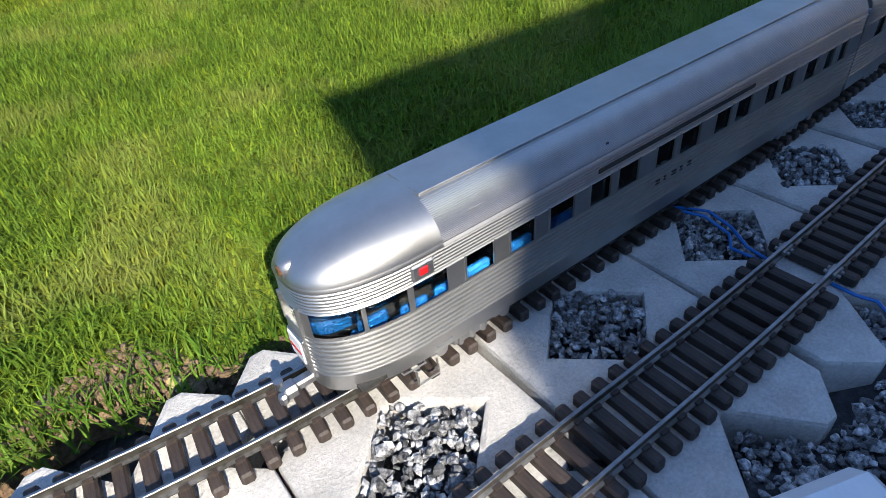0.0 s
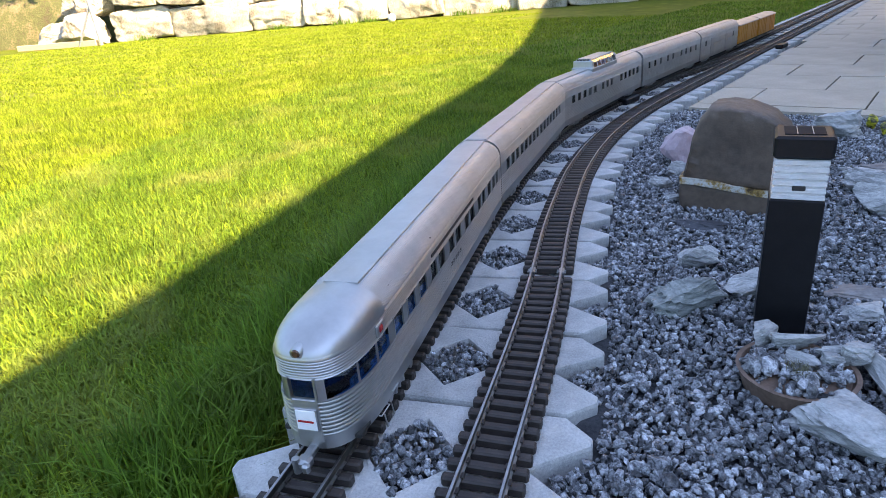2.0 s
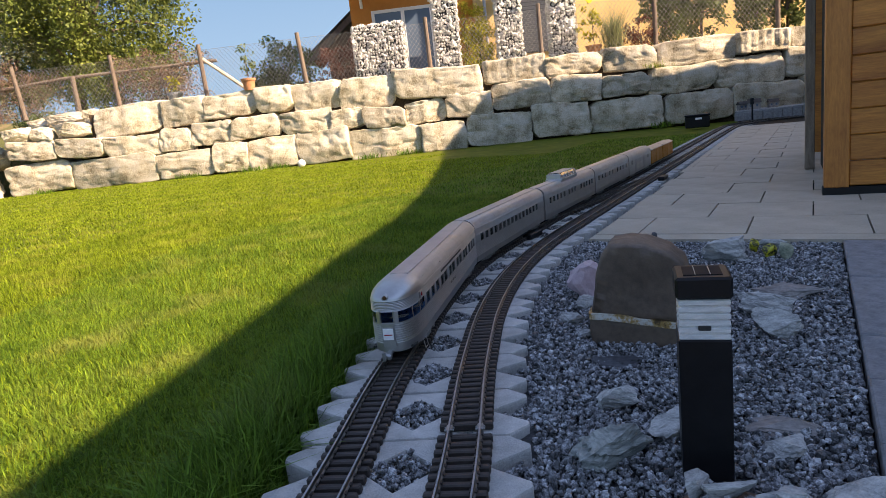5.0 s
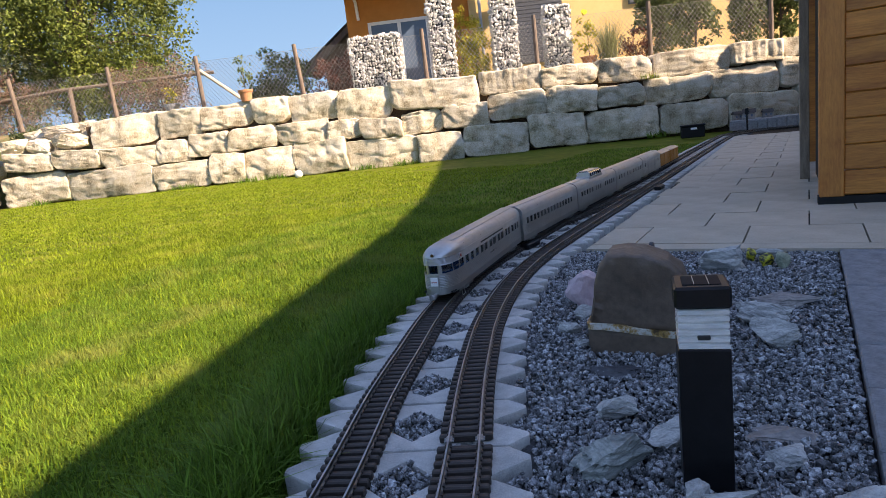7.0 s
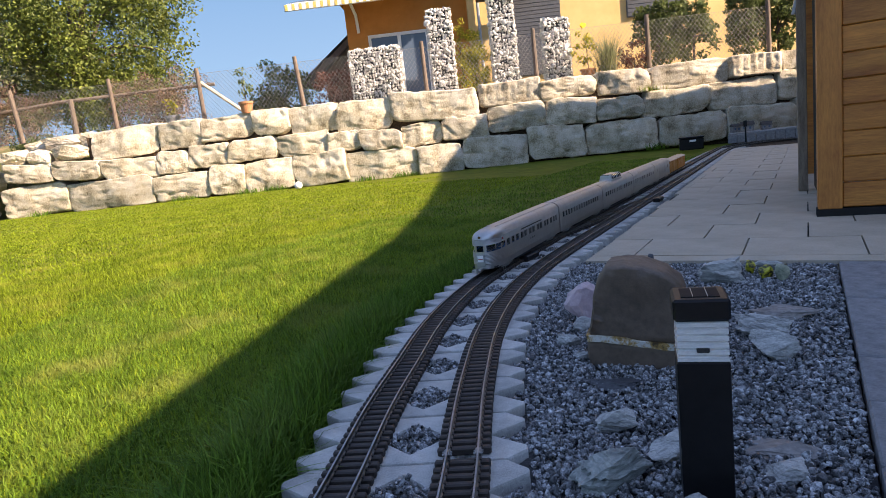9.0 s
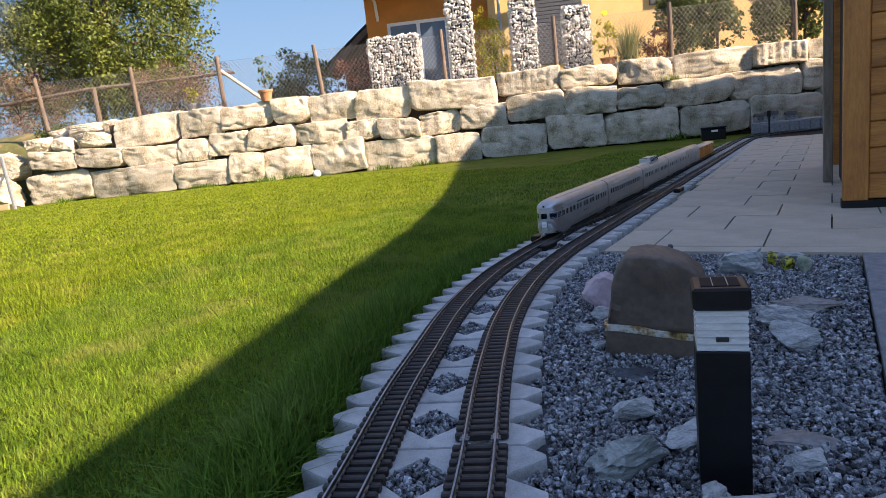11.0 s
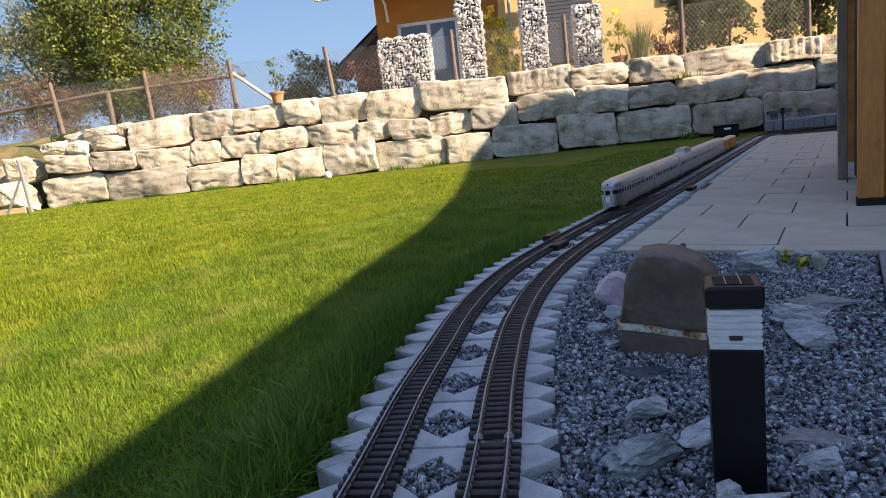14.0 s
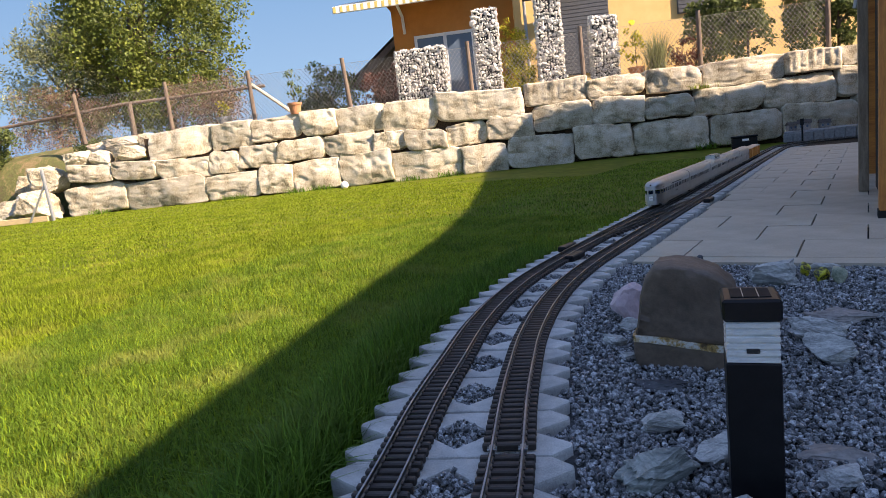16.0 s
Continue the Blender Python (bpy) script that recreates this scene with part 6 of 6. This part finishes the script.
plant("bush", wall_pose(6.0, 1.8, 1.35), "dark reddish bush behind the fence", "bush", (0, 0, 0.42), (0.55, 0.4, 0.48), 40, 80, 0.06, 0.14, M_REDLEAF, 64, 0.03, 6, 0.5, "bushes behind the fence", hollow=0.1)
plant("bush", wall_pose(1.9, 2.6, 1.35), "dry brownish bush behind the fence", "bush", (0, 0, 0.6), (1.1, 0.6, 0.75), 85, 80, 0.06, 0.2, M_DRY, 65, 0.03, 8, 0.35, "bushes behind the fence", hollow=0.1)
plant("bush", wall_pose(-1.6, 2.2, 1.36), "bare reddish brown shrub on the bank", "bush", (0, 0, 0.6), (1.5, 0.5, 0.85), 90, 70, 0.07, 0.2, M_DRY, 66, 0.03, 16, 0.2, "shrubs on the bank", hollow=0.1)
plant("bush", wall_pose(-2.4, 1.1, 1.10), "dark green shrub on the earth bank", "bush", (0, 0, 0.4), (0.6, 0.45, 0.5), 45, 80, 0.07, 0.16, M_HEDGE, 67, 0.03, 6, 0.5, "shrubs on the bank", hollow=0.1)
plant("bush", wall_pose(0.2, 1.2, 1.2), "low weedy green plants on the bank", "bush", (0, 0, 0.12), (1.0, 0.3, 0.16), 40, 60, 0.05, 0.1, M_HEDGE, 68, 0.0, 0, 0.4, "shrubs on the bank", hollow=0.0)
plant("bamboo", wall_pose(8.68, 1.25, 1.38), "yellow-green leafy bamboo between the gabion pillars", "bamboo", (0, 0, 0.55), (0.34, 0.2, 0.6), 60, 60, 0.075, 0.12, M_BAMBOO, 69, 0.015, 10, 0.25, hollow=0.0)
plant("bamboo", wall_pose(8.45, 1.4, 1.38), "thin reddish yellow cane plant beside a gabion pillar", "bamboo", (0, 0, 0.8), (0.12, 0.12, 0.75), 24, 40, 0.06, 0.09, M_BAMBOO, 70, 0.012, 6, 0.2, hollow=0.0)
for k, (s, w) in enumerate(((12.1, 0.42), (12.75, 0.40), (13.75, 0.36), (14.3, 0.4))):
    plant("hedge_shrub", wall_pose(s, 1.1, 1.38), "leafy dark green shrub behind the wire fence", "bush", (0, 0, 0.72), (w, 0.3, 0.62), 60, 60, 0.085, 0.13, M_HEDGE, 71 + k, 0.03, 8, 0.5, "row of green shrubs", hollow=0.1)
plant("bush", wall_pose(11.55, 0.75, 1.38), "small reddish bush behind the wall", "bush", (0, 0, 0.25), (0.28, 0.2, 0.28), 30, 50, 0.045, 0.09, M_REDLEAF, 76, 0.015, 5, 0.5, hollow=0.0)
tuft = np.random.RandomState(9)
gp = np.array([at_wall(11.05 + tuft.normal(0, 0.07), 0.72 + tuft.normal(0, 0.05), 0)[:2] for _ in range(420)])
blades("ornamental_grass", gp, 0.75, 0.010, M_WILLOW, "tall tuft of ornamental grass on the wall", 18, 0.75, np.full(420, 1.38))
M_CLAY = surface("terracotta", (0.36, 0.15, 0.07), (0.5, 0.23, 0.12), 20, 0.8, 0.001)


def flower_pot(s, d, z, r, h, label, leaf, height, seed, size=0.06, n=16):
    t = plant("potted_plant", wall_pose(s, d, z), label, "potted plant", (0, 0, h + height * 0.55), (height * 0.32, height * 0.32, height * 0.5), n, 12, size, 0.07, leaf, seed, 0.008, 8, 0.5, "pots on the wall", hollow=0.0)
    bm = bmesh.new()
    rr = [(r * 0.72, 0), (r * 0.95, h * 0.8), (r * 1.08, h * 0.8), (r * 1.1, h), (r * 0.9, h), (r * 0.85, h * 0.85)]
    rings_ = [[bm.verts.new((a * math.cos(2 * math.pi * k / 20), a * math.sin(2 * math.pi * k / 20), z_)) for k in range(20)] for a, z_ in rr]
    for a, b in zip(rings_, rings_[1:]):
        for k in range(20):
            bm.faces.new((a[k], a[(k + 1) % 20], b[(k + 1) % 20], b[k]))
    bm.faces.new(rings_[-1])
    bm.faces.new(rings_[0][::-1])
    part("pot", bm, M_CLAY if seed != 83 else M_GREYMETAL, t, "terracotta pot" if seed != 83 else "grey metal bucket")
    return t


flower_pot(4.52, 0.25, 1.41, 0.12, 0.2, "terracotta pot with a small leafy plant on the wall", M_HEDGE, 0.55, 81)
flower_pot(10.72, 0.8, 1.38, 0.14, 0.16, "terracotta pot with a tall yellow flower", M_BAMBOO, 0.75, 82, 0.09, 14)
flower_pot(2.85, 0.95, 1.38, 0.14, 0.2, "grey bucket with yellow flowers behind the fence", M_BAMBOO, 0.3, 83, 0.06, 14)
sunflower = bpy.data.objects["potted_plant.001"]
bm = rock((0.12, 0.05, 0.12), 90, 0.2, 3)
fl = part("flower", bm, surface("yellow_petal", (0.6, 0.42, 0.01), (0.75, 0.58, 0.03), 40, 0.6), sunflower, "yellow flower head")
fl.matrix_basis = pose(-0.05, -0.06, 0.86)
# tufts of weeds at the foot of the wall and in its joints
weeds = np.random.RandomState(12)
wp = np.concatenate([np.array([at_wall(s + weeds.normal(0, 0.12), -0.12 + weeds.normal(0, 0.05), 0)[:2] for _ in range(90)]) for s in (4.95, 6.55, 7.2, 3.3, 4.4, 11.6, 0.6)])
blades("wall_weeds", wp, 0.13, 0.010, M_TUFT, "tufts of weeds at the foot of the wall", 19, 1.0, np.full(len(wp), -0.01))
wp = np.array([at_wall(11.55 + weeds.normal(0, 0.13), 0.12 + weeds.normal(0, 0.05), 0)[:2] for _ in range(120)])
blades("wall_weeds", wp, 0.12, 0.008, M_BLADE, "tuft of weeds on a ledge of the wall", 20, 1.0, np.full(len(wp), 0.99))

# ---- model village at the end of the patio ----
M_GREYWALL = surface("grey_model_wall", (0.13, 0.13, 0.13), (0.28, 0.28, 0.28), 30, 0.85, 0.003)
village = thing("model_wall", pose(-1.05, 10.62, 0, 0, 0, 4), "low grey model retaining wall beside the track", "model wall")
for k in range(18):
    part("panel", box(0.13 * k, 0.13 * k + 0.122, 0, 0.04, 0, 0.12 + 0.006 * k, 0.004), M_GREYWALL, village)
deck = to_object("model_platform", box(0, 2.4, 0, 0.8, 0, 0.15, 0.01), M_GREYWALL)
deck.matrix_basis = pose(-1.05, 10.7, 0, 0, 0, 4)
tagged(deck, "grey raised platform of the model railway", "platform")
for k, (x, y, w, h) in enumerate(((-0.80, 10.95, 0.17, 0.10), (-0.55, 11.1, 0.14, 0.08), (-0.98, 11.05, 0.13, 0.09))):
    mh = thing("model_house", pose(x, y, 0.15, 0, 0, 20 * k), "small greyish model house with a dark roof", "model house", "model houses")
    part("walls", box(-w / 2, w / 2, -w / 3, w / 3, 0, h, 0.002), M_TANROCK, mh)
    bm = bmesh.new()
    a = [bm.verts.new(v) for v in ((-w * 0.58, -w * 0.42, h), (-w * 0.58, w * 0.42, h), (-w * 0.58, 0, h + w * 0.36))]
    b = [bm.verts.new(v) for v in ((w * 0.58, -w * 0.42, h), (w * 0.58, w * 0.42, h), (w * 0.58, 0, h + w * 0.36))]
    bm.faces.new(a)
    bm.faces.new(b[::-1])
    for i in range(3):
        bm.faces.new((a[i], b[i], b[(i + 1) % 3], a[(i + 1) % 3]))
    bmesh.ops.recalc_face_normals(bm, faces=bm.faces)
    part("roof", bm, M_ROOFTILE, mh)
    for dx in (-0.25, 0.25):
        part("window", box(dx * w - 0.012, dx * w + 0.012, -w / 3 - 0.002, -w / 3 + 0.001, h * 0.4, h * 0.75), M_PANE, mh)
bx = thing("crate", pose(-1.52, 10.2, -0.02, 0, 0, 12), "black plastic box with a white label beside the tracks", "box")
part("body", box(-0.17, 0.17, -0.1, 0.1, 0, 0.17, 0.012), M_BLACK, bx)
part("lid", box(-0.18, 0.18, -0.11, 0.11, 0.17, 0.195, 0.008), M_BLACK, bx)
part("label", box(-0.03, 0.06, -0.104, -0.1, 0.12, 0.15), M_WHITE, bx, "small white label")
sig = thing("signal_mast", pose(-0.78, 10.3, -0.03), "small dark model signal mast beside the track", "signal")
part("mast", tube([(0, 0, 0), (0, 0, 0.30)], 0.012, 6), M_BLACK, sig)
part("head", box(-0.025, 0.025, -0.015, 0.015, 0.27, 0.36, 0.004), M_BLACK, sig)
motions()
